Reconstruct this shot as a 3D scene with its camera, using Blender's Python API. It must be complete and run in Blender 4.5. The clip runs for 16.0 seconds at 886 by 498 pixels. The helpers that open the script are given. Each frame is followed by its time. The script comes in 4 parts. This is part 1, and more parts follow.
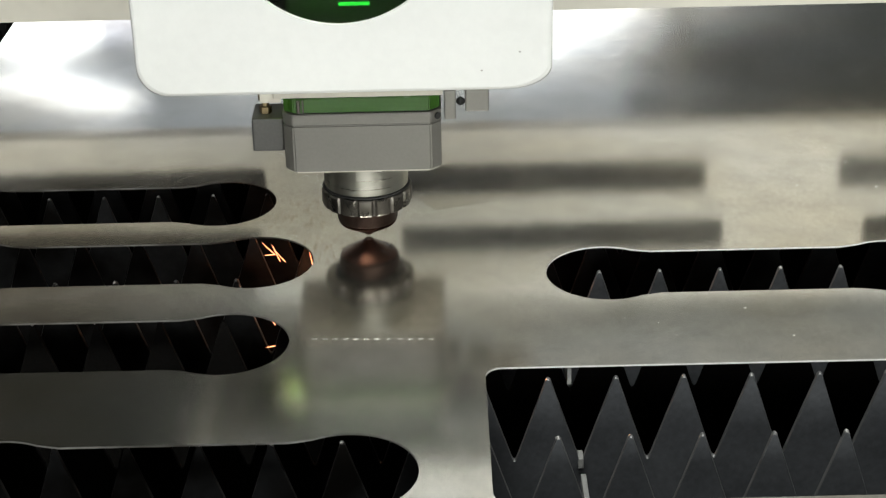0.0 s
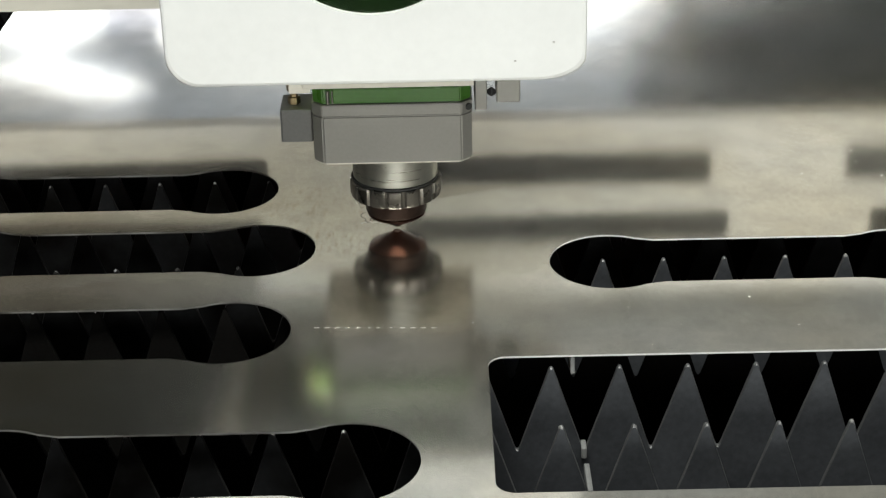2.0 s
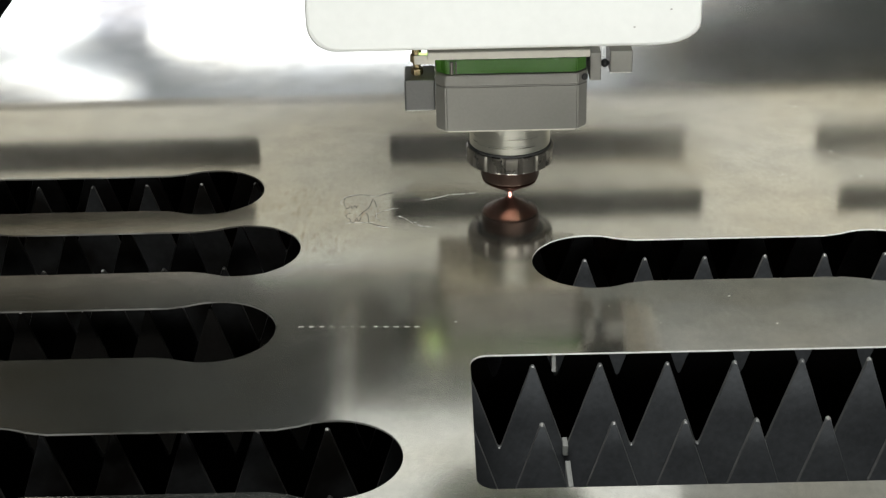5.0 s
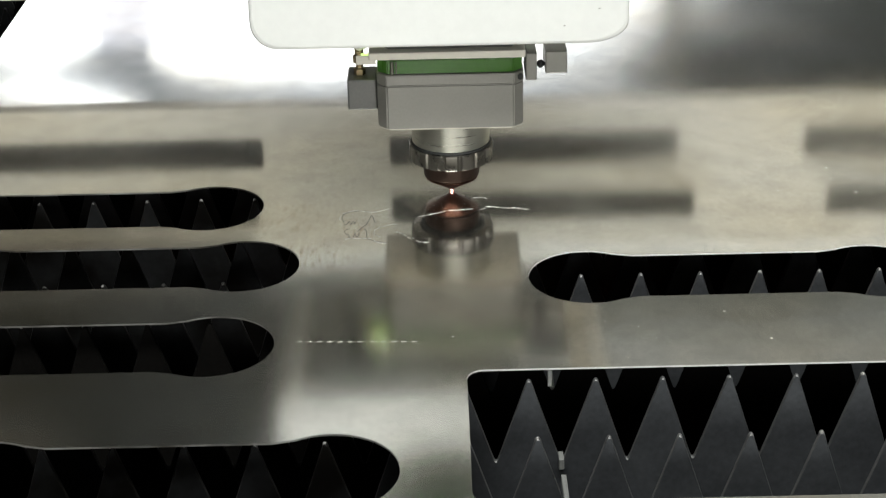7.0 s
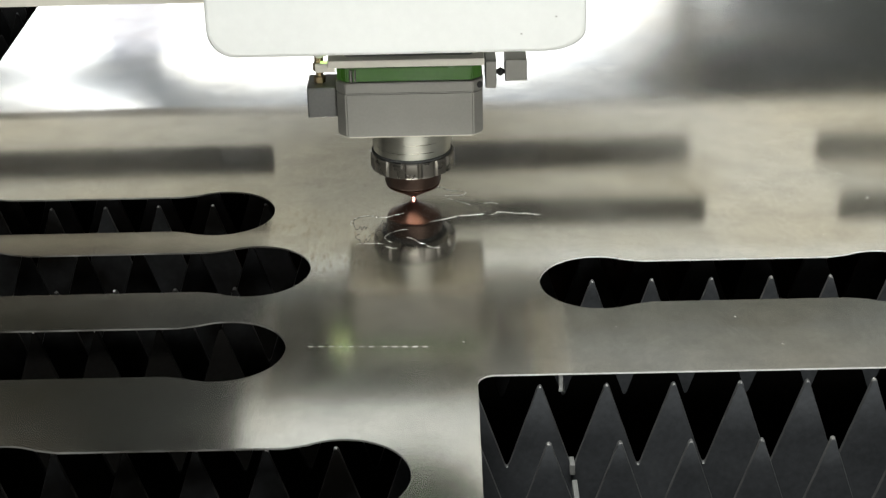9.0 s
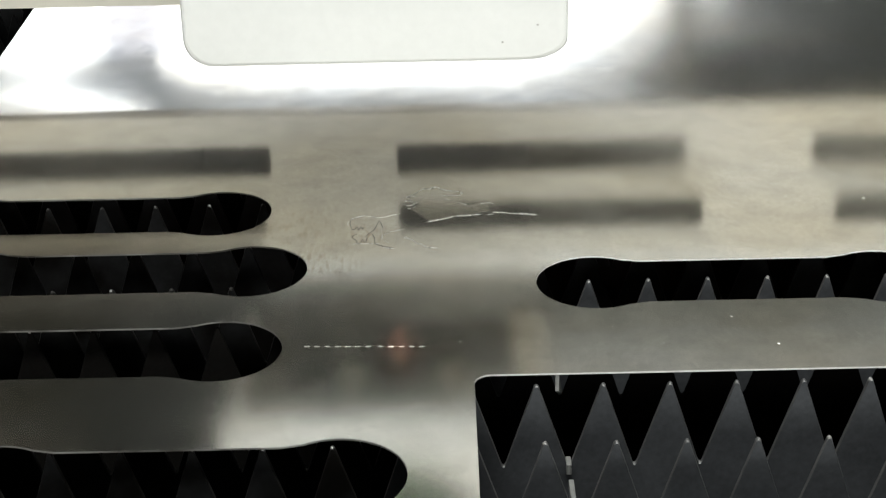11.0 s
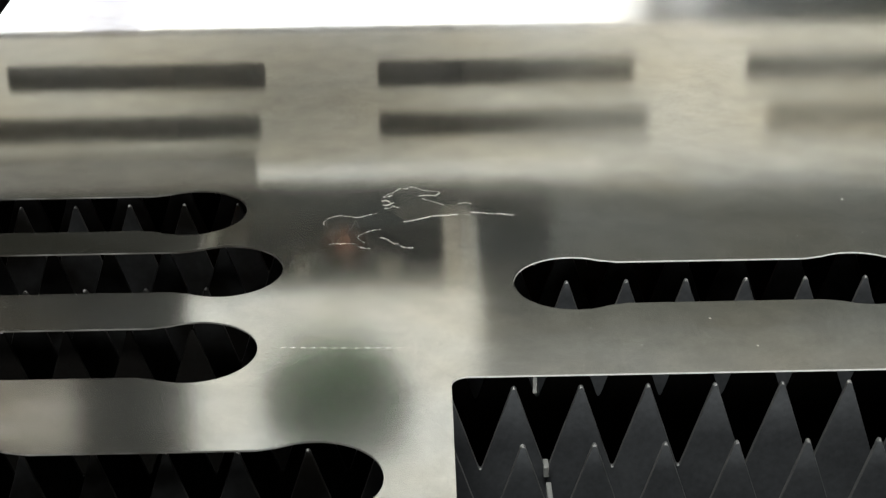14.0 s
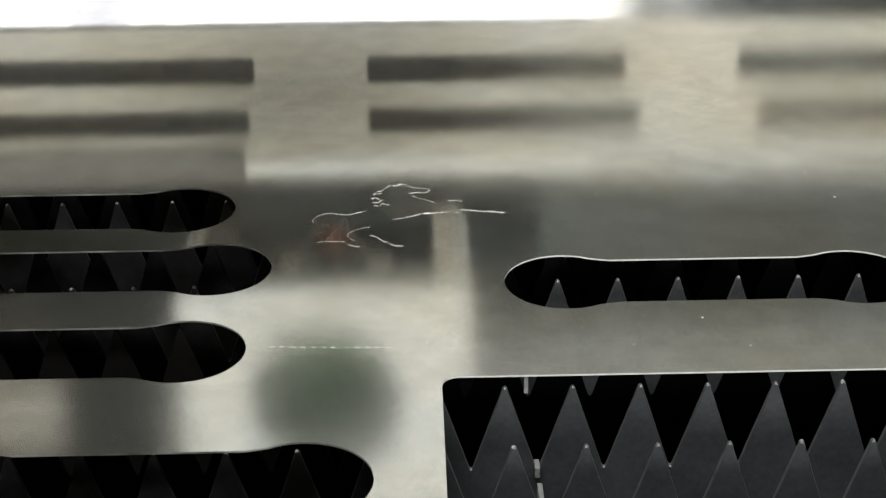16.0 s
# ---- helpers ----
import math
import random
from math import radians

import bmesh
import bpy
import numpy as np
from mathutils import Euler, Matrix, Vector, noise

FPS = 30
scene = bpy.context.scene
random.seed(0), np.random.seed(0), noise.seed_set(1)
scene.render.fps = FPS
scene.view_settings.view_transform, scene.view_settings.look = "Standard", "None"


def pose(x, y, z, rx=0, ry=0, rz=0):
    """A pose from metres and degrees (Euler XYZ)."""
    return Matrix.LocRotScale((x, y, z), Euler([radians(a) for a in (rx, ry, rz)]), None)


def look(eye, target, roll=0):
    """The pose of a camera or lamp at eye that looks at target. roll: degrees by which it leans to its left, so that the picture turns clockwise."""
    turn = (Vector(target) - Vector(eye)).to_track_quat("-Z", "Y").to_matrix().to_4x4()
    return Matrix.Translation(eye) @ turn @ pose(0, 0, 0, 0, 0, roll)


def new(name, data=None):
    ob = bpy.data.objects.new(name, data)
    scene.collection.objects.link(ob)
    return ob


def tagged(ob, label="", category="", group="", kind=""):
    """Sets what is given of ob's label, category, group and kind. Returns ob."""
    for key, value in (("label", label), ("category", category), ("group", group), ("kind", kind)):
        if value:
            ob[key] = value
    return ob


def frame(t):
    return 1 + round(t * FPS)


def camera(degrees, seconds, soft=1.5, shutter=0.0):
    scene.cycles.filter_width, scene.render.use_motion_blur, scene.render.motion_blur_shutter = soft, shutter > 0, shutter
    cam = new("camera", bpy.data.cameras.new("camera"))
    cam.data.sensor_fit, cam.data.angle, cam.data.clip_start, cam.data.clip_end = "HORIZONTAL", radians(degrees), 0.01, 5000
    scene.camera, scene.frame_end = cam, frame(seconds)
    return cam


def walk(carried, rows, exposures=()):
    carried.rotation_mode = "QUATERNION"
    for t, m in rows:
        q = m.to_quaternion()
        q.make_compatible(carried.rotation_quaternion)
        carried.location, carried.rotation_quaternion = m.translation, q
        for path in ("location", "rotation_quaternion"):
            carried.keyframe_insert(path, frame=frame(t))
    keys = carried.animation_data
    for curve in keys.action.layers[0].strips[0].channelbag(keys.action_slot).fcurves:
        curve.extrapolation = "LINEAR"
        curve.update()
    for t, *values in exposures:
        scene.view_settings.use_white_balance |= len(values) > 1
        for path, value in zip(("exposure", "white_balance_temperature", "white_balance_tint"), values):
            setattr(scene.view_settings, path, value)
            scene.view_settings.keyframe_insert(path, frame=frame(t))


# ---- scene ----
cam = camera(28.385, 16.0, soft=1.3)
PATH = [
    (0.0, look((0.0000, -0.7271, 0.3450), (0.0000, -0.0043, 0.0021), -1.30)),
    (0.5, look((-0.0000, -0.7254, 0.3457), (-0.0019, -0.0030, 0.0020), -1.38)),
    (1.0, look((-0.0002, -0.7232, 0.3450), (-0.0027, -0.0010, 0.0009), -1.32)),
    (1.5, look((0.0002, -0.7228, 0.3440), (-0.0030, -0.0010, -0.0010), -1.37)),
    (2.0, look((0.0004, -0.7231, 0.3432), (-0.0014, -0.0026, -0.0046), -1.29)),
    (2.5, look((0.0004, -0.7226, 0.3449), (-0.0026, -0.0036, -0.0059), -1.41)),
    (3.0, look((0.0003, -0.7240, 0.3433), (-0.0033, -0.0044, -0.0061), -1.28)),
    (3.5, look((0.0014, -0.7255, 0.3429), (-0.0010, -0.0054, -0.0056), -1.30)),
    (6.0, look((0.0060, -0.7345, 0.3479), (0.0092, -0.0115, 0.0054), -1.16)),
    (6.5, look((0.0068, -0.7354, 0.3467), (0.0092, -0.0109, 0.0074), -1.26)),
    (7.0, look((0.0064, -0.7371, 0.3485), (0.0073, -0.0131, 0.0082), -1.24)),
    (7.5, look((0.0059, -0.7379, 0.3470), (0.0077, -0.0131, 0.0082), -1.14)),
    (8.0, look((0.0067, -0.7379, 0.3478), (0.0060, -0.0132, 0.0089), -1.21)),
    (8.5, look((0.0073, -0.7377, 0.3474), (0.0038, -0.0130, 0.0087), -1.35)),
    (9.0, look((0.0061, -0.7378, 0.3490), (0.0023, -0.0128, 0.0108), -1.34)),
    (11.5, look((0.0062, -0.7387, 0.3479), (0.0041, -0.0132, 0.0108), -1.29)),
    (12.0, look((0.0053, -0.7394, 0.3490), (0.0034, -0.0143, 0.0108), -1.22)),
    (12.5, look((0.0042, -0.7410, 0.3481), (0.0058, -0.0149, 0.0123), -0.94)),
    (13.0, look((0.0050, -0.7391, 0.3480), (0.0107, -0.0131, 0.0120), -0.79)),
    (13.5, look((0.0063, -0.7350, 0.3473), (0.0112, -0.0092, 0.0108), -0.86)),
    (14.0, look((0.0055, -0.7326, 0.3468), (0.0144, -0.0077, 0.0084), -0.75)),
    (14.5, look((0.0019, -0.7322, 0.3473), (0.0194, -0.0078, 0.0084), -0.60)),
    (15.0, look((0.0017, -0.7309, 0.3465), (0.0175, -0.0060, 0.0083), -0.54)),
    (15.5, look((0.0053, -0.7271, 0.3471), (0.0170, -0.0040, 0.0050), -0.77)),
    (16.0, look((0.0049, -0.7257, 0.3457), (0.0189, -0.0022, 0.0048), -0.54)),
]
walk(cam, PATH, exposures=[(0.0, 0.0), (16.0, 0.0)])

# ---- world and light ----
world = bpy.data.worlds.new("world")
scene.world = world
world.use_nodes = True
world.node_tree.nodes["Background"].inputs["Color"].default_value = (0.55, 0.6, 0.68, 1)
world.node_tree.nodes["Background"].inputs["Strength"].default_value = 0.1


def area_lamp(name, eye, target, sx, sy, watts, colour, label="long workshop ceiling lamp over the cutting machine", category="ceiling lamp"):
    data = bpy.data.lights.new(name, "AREA")
    data.shape, data.size, data.size_y, data.energy, data.color = "RECTANGLE", sx, sy, watts, colour
    ob = new(name, data)
    ob.matrix_world = look(eye, target)
    return tagged(ob, label, category)


area_lamp("window_daylight", (0.2, -2.93, 0.6), (0.0, 0, 0.1), 5.2, 0.6, 62, (0.97, 1.0, 0.965), "soft daylight from the wide low window facing the machine", "window light")
area_lamp("ceiling_lamp", (0.0, -1.0, 2.3), (0.0, 0, 0), 2.2, 0.4, 75, (0.97, 1.0, 0.955))


# ---- materials ----
def nodes_of(name):
    m = bpy.data.materials.new(name)
    m.use_nodes = True
    nt = m.node_tree
    return m, nt, nt.nodes["Principled BSDF"]


def surface(name, colour, rough=0.5, metal=0.0, vary=0.12, scale=60.0, bump=0.05, rough_vary=0.1, stretch=(1, 1, 1), coat=0.0):
    """Principled surface with two scales of colour and gloss variation and a fine relief."""
    m, nt, bsdf = nodes_of(name)
    tex = nt.nodes.new("ShaderNodeTexCoord")
    mapping = nt.nodes.new("ShaderNodeMapping")
    mapping.inputs["Scale"].default_value = stretch
    nt.links.new(tex.outputs["Object"], mapping.inputs["Vector"])
    fine, broad = nt.nodes.new("ShaderNodeTexNoise"), nt.nodes.new("ShaderNodeTexNoise")
    fine.inputs["Scale"].default_value, fine.inputs["Detail"].default_value = scale * 12, 5
    broad.inputs["Scale"].default_value, broad.inputs["Detail"].default_value = scale, 4
    for n in (fine, broad):
        nt.links.new(mapping.outputs["Vector"], n.inputs["Vector"])
    add = nt.nodes.new("ShaderNodeMath")
    add.operation = "ADD"
    nt.links.new(fine.outputs["Fac"], add.inputs[0])
    nt.links.new(broad.outputs["Fac"], add.inputs[1])
    tone = nt.nodes.new("ShaderNodeMapRange")
    tone.inputs["From Min"].default_value, tone.inputs["From Max"].default_value = 0.6, 1.4
    tone.inputs["To Min"].default_value, tone.inputs["To Max"].default_value = 1 - vary, 1 + vary
    nt.links.new(add.outputs[0], tone.inputs["Value"])
    mix = nt.nodes.new("ShaderNodeVectorMath")
    mix.operation = "SCALE"
    mix.inputs[0].default_value = colour[:3]
    nt.links.new(tone.outputs["Result"], mix.inputs["Scale"])
    nt.links.new(mix.outputs["Vector"], bsdf.inputs["Base Color"])
    gloss = nt.nodes.new("ShaderNodeMapRange")
    gloss.inputs["From Min"].default_value, gloss.inputs["From Max"].default_value = 0.3, 0.7
    gloss.inputs["To Min"].default_value, gloss.inputs["To Max"].default_value = max(0.02, rough - rough_vary), min(1, rough + rough_vary)
    nt.links.new(broad.outputs["Fac"], gloss.inputs["Value"])
    nt.links.new(gloss.outputs["Result"], bsdf.inputs["Roughness"])
    bsdf.inputs["Metallic"].default_value = metal
    bsdf.inputs["Coat Weight"].default_value = coat
    if bump:
        b = nt.nodes.new("ShaderNodeBump")
        b.inputs["Strength"].default_value, b.inputs["Distance"].default_value = bump, 0.0005
        nt.links.new(fine.outputs["Fac"], b.inputs["Height"])
        nt.links.new(b.outputs["Normal"], bsdf.inputs["Normal"])
    return m


def glow(name, colour, strength):
    m, nt, bsdf = nodes_of(name)
    bsdf.inputs["Base Color"].default_value = (*colour, 1)
    bsdf.inputs["Emission Color"].default_value = (*colour, 1)
    bsdf.inputs["Emission Strength"].default_value = strength
    return m


WAVE, GRAIN = 0.007, 0.004


def sheet_material():
    """Bright rolled stainless sheet: a sharp mirror under a hazy one, gently wavy, with stains by the cut ends."""
    m, nt, bsdf = nodes_of("stainless_sheet")
    out = nt.nodes["Material Output"]
    tex = nt.nodes.new("ShaderNodeTexCoord")

    def noise_at(scale, detail, stretch=(1, 1, 1)):
        mp = nt.nodes.new("ShaderNodeMapping")
        mp.inputs["Scale"].default_value = stretch
        nt.links.new(tex.outputs["Object"], mp.inputs["Vector"])
        n = nt.nodes.new("ShaderNodeTexNoise")
        n.inputs["Scale"].default_value, n.inputs["Detail"].default_value = scale, detail
        nt.links.new(mp.outputs["Vector"], n.inputs["Vector"])
        return n.outputs["Fac"]

    def ranged(value, a, b, c, d):
        r = nt.nodes.new("ShaderNodeMapRange")
        for key, v in zip(("From Min", "From Max", "To Min", "To Max"), (a, b, c, d)):
            r.inputs[key].default_value = v
        nt.links.new(value, r.inputs["Value"])
        return r.outputs["Result"]

    def maths(kind, a, b):
        n = nt.nodes.new("ShaderNodeMath")
        n.operation = kind
        for i, v in enumerate((a, b)):
            if isinstance(v, (int, float)):
                n.inputs[i].default_value = v
            else:
                nt.links.new(v, n.inputs[i])
        return n.outputs[0]

    # the far end of the sheet keeps a little more polish
    apart = nt.nodes.new("ShaderNodeSeparateXYZ")
    nt.links.new(tex.outputs["Object"], apart.inputs[0])
    polish = ranged(apart.outputs["Y"], 0.10, 0.24, 1.0, 0.85)
    polish = maths("ADD", polish, maths("MULTIPLY", ranged(apart.outputs["X"], 0.02, 0.14, 0.0, 0.7), ranged(apart.outputs["Y"], 0.03, 0.10, 0.0, 1.0)))
    dull = maths("MULTIPLY", ranged(apart.outputs["Y"], -0.07, 0.03, 1.0, 0.0), ranged(apart.outputs["X"], 0.03, 0.08, 1.0, 0.0))
    grain = noise_at(900, 3, (1, 0.12, 1))
    cloud = noise_at(14, 4)
    # heat stains round the ends of the two slots that were cut last
    stain = None
    for x, y, r in ((-0.056, 0.002, 0.030), (-0.072, 0.040, 0.036), (-0.034, 0.029, 0.016)):
        v = nt.nodes.new("ShaderNodeVectorMath")
        v.operation = "DISTANCE"
        v.inputs[1].default_value = (x, y, 0)
        nt.links.new(tex.outputs["Object"], v.inputs[0])
        near = ranged(v.outputs["Value"], 0.0, r, 1.0, 0.0)
        stain = near if stain is None else maths("MAXIMUM", stain, near)
    stain = maths("MULTIPLY", stain, ranged(noise_at(520, 4, (1, 0.22, 1)), 0.5, 0.66, 0.0, 1.0))
    mix = nt.nodes.new("ShaderNodeMix")
    mix.data_type = "RGBA"
    mix.inputs["A"].default_value = (0.73, 0.72, 0.69, 1)
    mix.inputs["B"].default_value = (0.40, 0.29, 0.19, 1)
    nt.links.new(maths("MULTIPLY", stain, 0.8), mix.inputs["Factor"])
    pits = nt.nodes.new("ShaderNodeTexVoronoi")
    pits.inputs["Scale"].default_value = 75
    nt.links.new(tex.outputs["Object"], pits.inputs["Vector"])
    speck = maths("MULTIPLY", ranged(pits.outputs["Distance"], 0.025, 0.05, 1.0, 0.0), ranged(noise_at(18, 3), 0.6, 0.7, 0.0, 0.6))
    # handling smears: warm patches and a fine uneven dulling
    warm = nt.nodes.new("ShaderNodeMix")
    warm.data_type = "RGBA"
    warm.inputs["B"].default_value = (0.68, 0.63, 0.535, 1)
    nt.links.new(mix.outputs["Result"], warm.inputs["A"])
    smoke = maths("MULTIPLY", ranged(apart.outputs["X"], -0.17, -0.09, 1.0, 0.0), ranged(apart.outputs["Y"], 0.02, 0.07, 1.0, 0.0))
    smoke = maths("MULTIPLY", smoke, ranged(noise_at(22, 5, (0.4, 1, 1)), 0.3, 0.6, 0.6, 1.25))
    nt.links.new(ranged(noise_at(9, 5), 0.4, 0.65, 0.0, 0.75), warm.inputs["Factor"])
    # a brown film of smoke over the strips between the older slots
    film = nt.nodes.new("ShaderNodeMix")
    film.data_type = "RGBA"
    film.inputs["B"].default_value = (0.37, 0.335, 0.275, 1)
    nt.links.new(warm.outputs["Result"], film.inputs["A"])
    nt.links.new(smoke, film.inputs["Factor"])
    smear = nt.nodes.new("ShaderNodeVectorMath")
    smear.operation = "SCALE"
    nt.links.new(film.outputs["Result"], smear.inputs[0])
    nt.links.new(maths("MULTIPLY", ranged(noise_at(60, 8), 0.3, 0.7, 0.9, 1.1), ranged(noise_at(420, 4, (1, 0.5, 1)), 0.3, 0.7, 0.93, 1.07)), smear.inputs["Scale"])
    paint = smear.outputs["Vector"]
    bsdf.inputs["Metallic"].default_value = 1.0
    nt.links.new(paint, bsdf.inputs["Base Color"])
    nt.links.new(maths("ADD", maths("MULTIPLY", speck, 0.4), maths("ADD", maths("MULTIPLY", ranged(cloud, 0.3, 0.7, 0.075, 0.105), polish), maths("ADD", maths("MULTIPLY", dull, 0.075), maths("MULTIPLY", stain, 0.05)))), bsdf.inputs["Roughness"])
    haze = nt.nodes.new("ShaderNodeBsdfPrincipled")
    haze.inputs["Metallic"].default_value = 1.0
    nt.links.new(paint, haze.inputs["Base Color"])
    nt.links.new(ranged(grain, 0.3, 0.7, 0.28, 0.38), haze.inputs["Roughness"])
    blend = nt.nodes.new("ShaderNodeMixShader")
    nt.links.new(ranged(cloud, 0.3, 0.7, 0.06, 0.11), blend.inputs["Fac"])
    nt.links.new(bsdf.outputs[0], blend.inputs[1])
    nt.links.new(haze.outputs[0], blend.inputs[2])
    nt.links.new(blend.outputs[0], out.inputs["Surface"])
    def tilt(scale, detail, stretch, amount):
        """A small smooth sway of the surface's normal."""
        mp = nt.nodes.new("ShaderNodeMapping")
        mp.inputs["Scale"].default_value = stretch
        nt.links.new(tex.outputs["Object"], mp.inputs["Vector"])
        n = nt.nodes.new("ShaderNodeTexNoise")
        n.inputs["Scale"].default_value, n.inputs["Detail"].default_value = scale, detail
        nt.links.new(mp.outputs["Vector"], n.inputs["Vector"])
        less, by = nt.nodes.new("ShaderNodeVectorMath"), nt.nodes.new("ShaderNodeVectorMath")
        less.operation, by.operation = "SUBTRACT", "SCALE"
        less.inputs[1].default_value = (0.5, 0.5, 0.5)
        by.inputs["Scale"].default_value = amount
        nt.links.new(n.outputs["Color"], less.inputs[0])
        nt.links.new(less.outputs["Vector"], by.inputs[0])
        return by.outputs["Vector"]

    geo = nt.nodes.new("ShaderNodeNewGeometry")
    normal = geo.outputs["Normal"]
    for sway in (tilt(6, 1, (1, 1, 1), WAVE), tilt(75, 2, (1, 1, 1), 0.0035), tilt(700, 2, (1, 0.15, 1), GRAIN)):
        plus = nt.nodes.new("ShaderNodeVectorMath")
        plus.operation = "ADD"
        nt.links.new(normal, plus.inputs[0])
        nt.links.new(sway, plus.inputs[1])
        normal = plus.outputs["Vector"]
    unit = nt.nodes.new("ShaderNodeVectorMath")
    unit.operation = "NORMALIZE"
    nt.links.new(normal, unit.inputs[0])
    nt.links.new(unit.outputs["Vector"], bsdf.inputs["Normal"])
    nt.links.new(unit.outputs["Vector"], haze.inputs["Normal"])
    return m


SHEET = sheet_material()
CUT_EDGE = surface("cut_edge", (0.82, 0.81, 0.78), 0.4, 0.05, 0.2, 160, 0.2, stretch=(1, 1, 0.1))
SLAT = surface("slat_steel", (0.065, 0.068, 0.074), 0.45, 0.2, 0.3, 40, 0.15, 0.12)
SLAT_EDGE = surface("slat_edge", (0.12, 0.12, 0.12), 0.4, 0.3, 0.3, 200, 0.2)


def slot_shaded(m, shade_colour):
    """Darkens colour and specular as shade in the left and rear slots, noise-broken."""
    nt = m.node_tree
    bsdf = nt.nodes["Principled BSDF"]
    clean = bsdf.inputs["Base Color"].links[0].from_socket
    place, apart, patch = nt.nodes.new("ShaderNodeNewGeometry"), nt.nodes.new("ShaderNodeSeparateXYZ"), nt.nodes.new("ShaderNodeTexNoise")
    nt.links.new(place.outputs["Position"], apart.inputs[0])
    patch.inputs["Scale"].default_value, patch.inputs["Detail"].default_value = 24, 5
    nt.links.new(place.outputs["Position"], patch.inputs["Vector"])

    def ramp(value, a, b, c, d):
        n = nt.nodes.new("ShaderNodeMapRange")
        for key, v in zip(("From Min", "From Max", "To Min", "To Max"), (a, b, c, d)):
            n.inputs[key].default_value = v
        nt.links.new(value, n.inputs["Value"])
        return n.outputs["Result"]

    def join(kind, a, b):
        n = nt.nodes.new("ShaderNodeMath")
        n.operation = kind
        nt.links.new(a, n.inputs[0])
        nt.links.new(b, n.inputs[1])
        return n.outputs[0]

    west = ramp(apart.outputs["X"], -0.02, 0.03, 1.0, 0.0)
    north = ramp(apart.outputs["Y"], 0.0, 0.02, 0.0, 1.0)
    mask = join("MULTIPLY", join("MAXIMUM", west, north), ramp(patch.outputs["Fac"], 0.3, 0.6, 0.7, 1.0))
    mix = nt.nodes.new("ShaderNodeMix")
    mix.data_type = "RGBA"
    mix.inputs["B"].default_value = (*shade_colour, 1)
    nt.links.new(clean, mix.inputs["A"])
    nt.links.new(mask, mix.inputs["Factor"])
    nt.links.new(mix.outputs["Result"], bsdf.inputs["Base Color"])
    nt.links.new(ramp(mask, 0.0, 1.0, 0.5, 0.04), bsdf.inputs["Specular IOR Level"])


slot_shaded(SLAT, (0.005, 0.0045, 0.004))
slot_shaded(SLAT_EDGE, (0.012, 0.011, 0.010))
# black copy of the slat steel: shade as colour for one slat under the sheet
SHADED_SLAT = surface("slat_in_shade", (0.006, 0.0055, 0.005), 0.9, 0.0, 0.3, 60, 0.2)
SHADED_SLAT.node_tree.nodes["Principled BSDF"].inputs["Specular IOR Level"].default_value = 0.05
# the cut edges get the same shade painted into their colour
slot_shaded(CUT_EDGE, (0.05, 0.045, 0.04))
SLAG = surface("slag_tip", (0.35, 0.34, 0.33), 0.4, 0.7, 0.4, 400, 0.6)
KERF_PALE = surface("bare_strip_steel", (0.3, 0.3, 0.29), 0.45, 0.3, 0.25, 200, 0.2)
BED = surface("bed_paint", (0.015, 0.015, 0.016), 0.8, 0.0, 0.3, 20, 0.1)
COVER = surface("white_plastic", (0.81, 0.81, 0.795), 0.33, 0.0, 0.03, 20, 0.04, 0.05, coat=0.15)
CREAM = surface("cream_paint", (0.57, 0.54, 0.475), 0.45, 0.0, 0.06, 8, 0.06)
PALE_PLATE = surface("pale_plate", (0.72, 0.68, 0.6), 0.4, 0.0, 0.06, 20, 0.05)
LEFT_STRIP = surface("strip_paint", (0.22, 0.21, 0.195), 0.5, 0.1, 0.12, 20, 0.05)
GREY_PAINT = surface("grey_plate", (0.42, 0.4, 0.38), 0.5, 0.1, 0.08, 20, 0.05)
CORE = surface("vent_shade_paint", (0.07, 0.068, 0.062), 0.7, 0.0, 0.2, 20, 0.05)
DARK = surface("dark_interior", (0.045, 0.045, 0.043), 0.7, 0.0, 0.2, 20, 0.05)
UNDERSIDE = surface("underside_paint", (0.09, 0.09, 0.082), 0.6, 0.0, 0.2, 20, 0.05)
ALU = surface("anodised_aluminium", (0.25, 0.24, 0.222), 0.4, 0.4, 0.06, 60, 0.08, 0.06)
ALU_DARK = surface("grey_alloy", (0.14, 0.138, 0.134), 0.45, 0.6, 0.1, 60, 0.08)
STEEL = surface("turned_steel", (0.5, 0.49, 0.44), 0.3, 1.0, 0.08, 90, 0.08, 0.06, stretch=(0.3, 0.3, 6))
STEEL_DARK = surface("knurled_steel", (0.21, 0.195, 0.175), 0.3, 1.0, 0.12, 120, 0.1, 0.08)
COPPER = surface("scorched_copper", (0.13, 0.062, 0.045), 0.34, 1.0, 0.3, 150, 0.15, 0.1)
BRASS = surface("brass", (0.27, 0.21, 0.12), 0.3, 1.0, 0.15, 120, 0.1)
RUBBER = surface("black_rubber", (0.02, 0.02, 0.02), 0.6, 0.0, 0.2, 90, 0.05)
GREEN = surface("green_acrylic", (0.045, 0.13, 0.018), 0.22, 0.0, 0.1, 40, 0.02)
WHITE_CABLE = surface("white_cable", (0.7, 0.68, 0.64), 0.5, 0.0, 0.05, 60, 0.02)
WALL = surface("workshop_wall", (0.05, 0.056, 0.054), 0.8, 0.0, 0.12, 2, 0.1)
CEILING = surface("workshop_ceiling", (0.25, 0.25, 0.25), 0.85, 0.0, 0.1, 2, 0.1)
PALE_WALL = surface("pale_wall_paint", (0.5, 0.5, 0.49), 0.8, 0.0, 0.12, 2, 0.1)
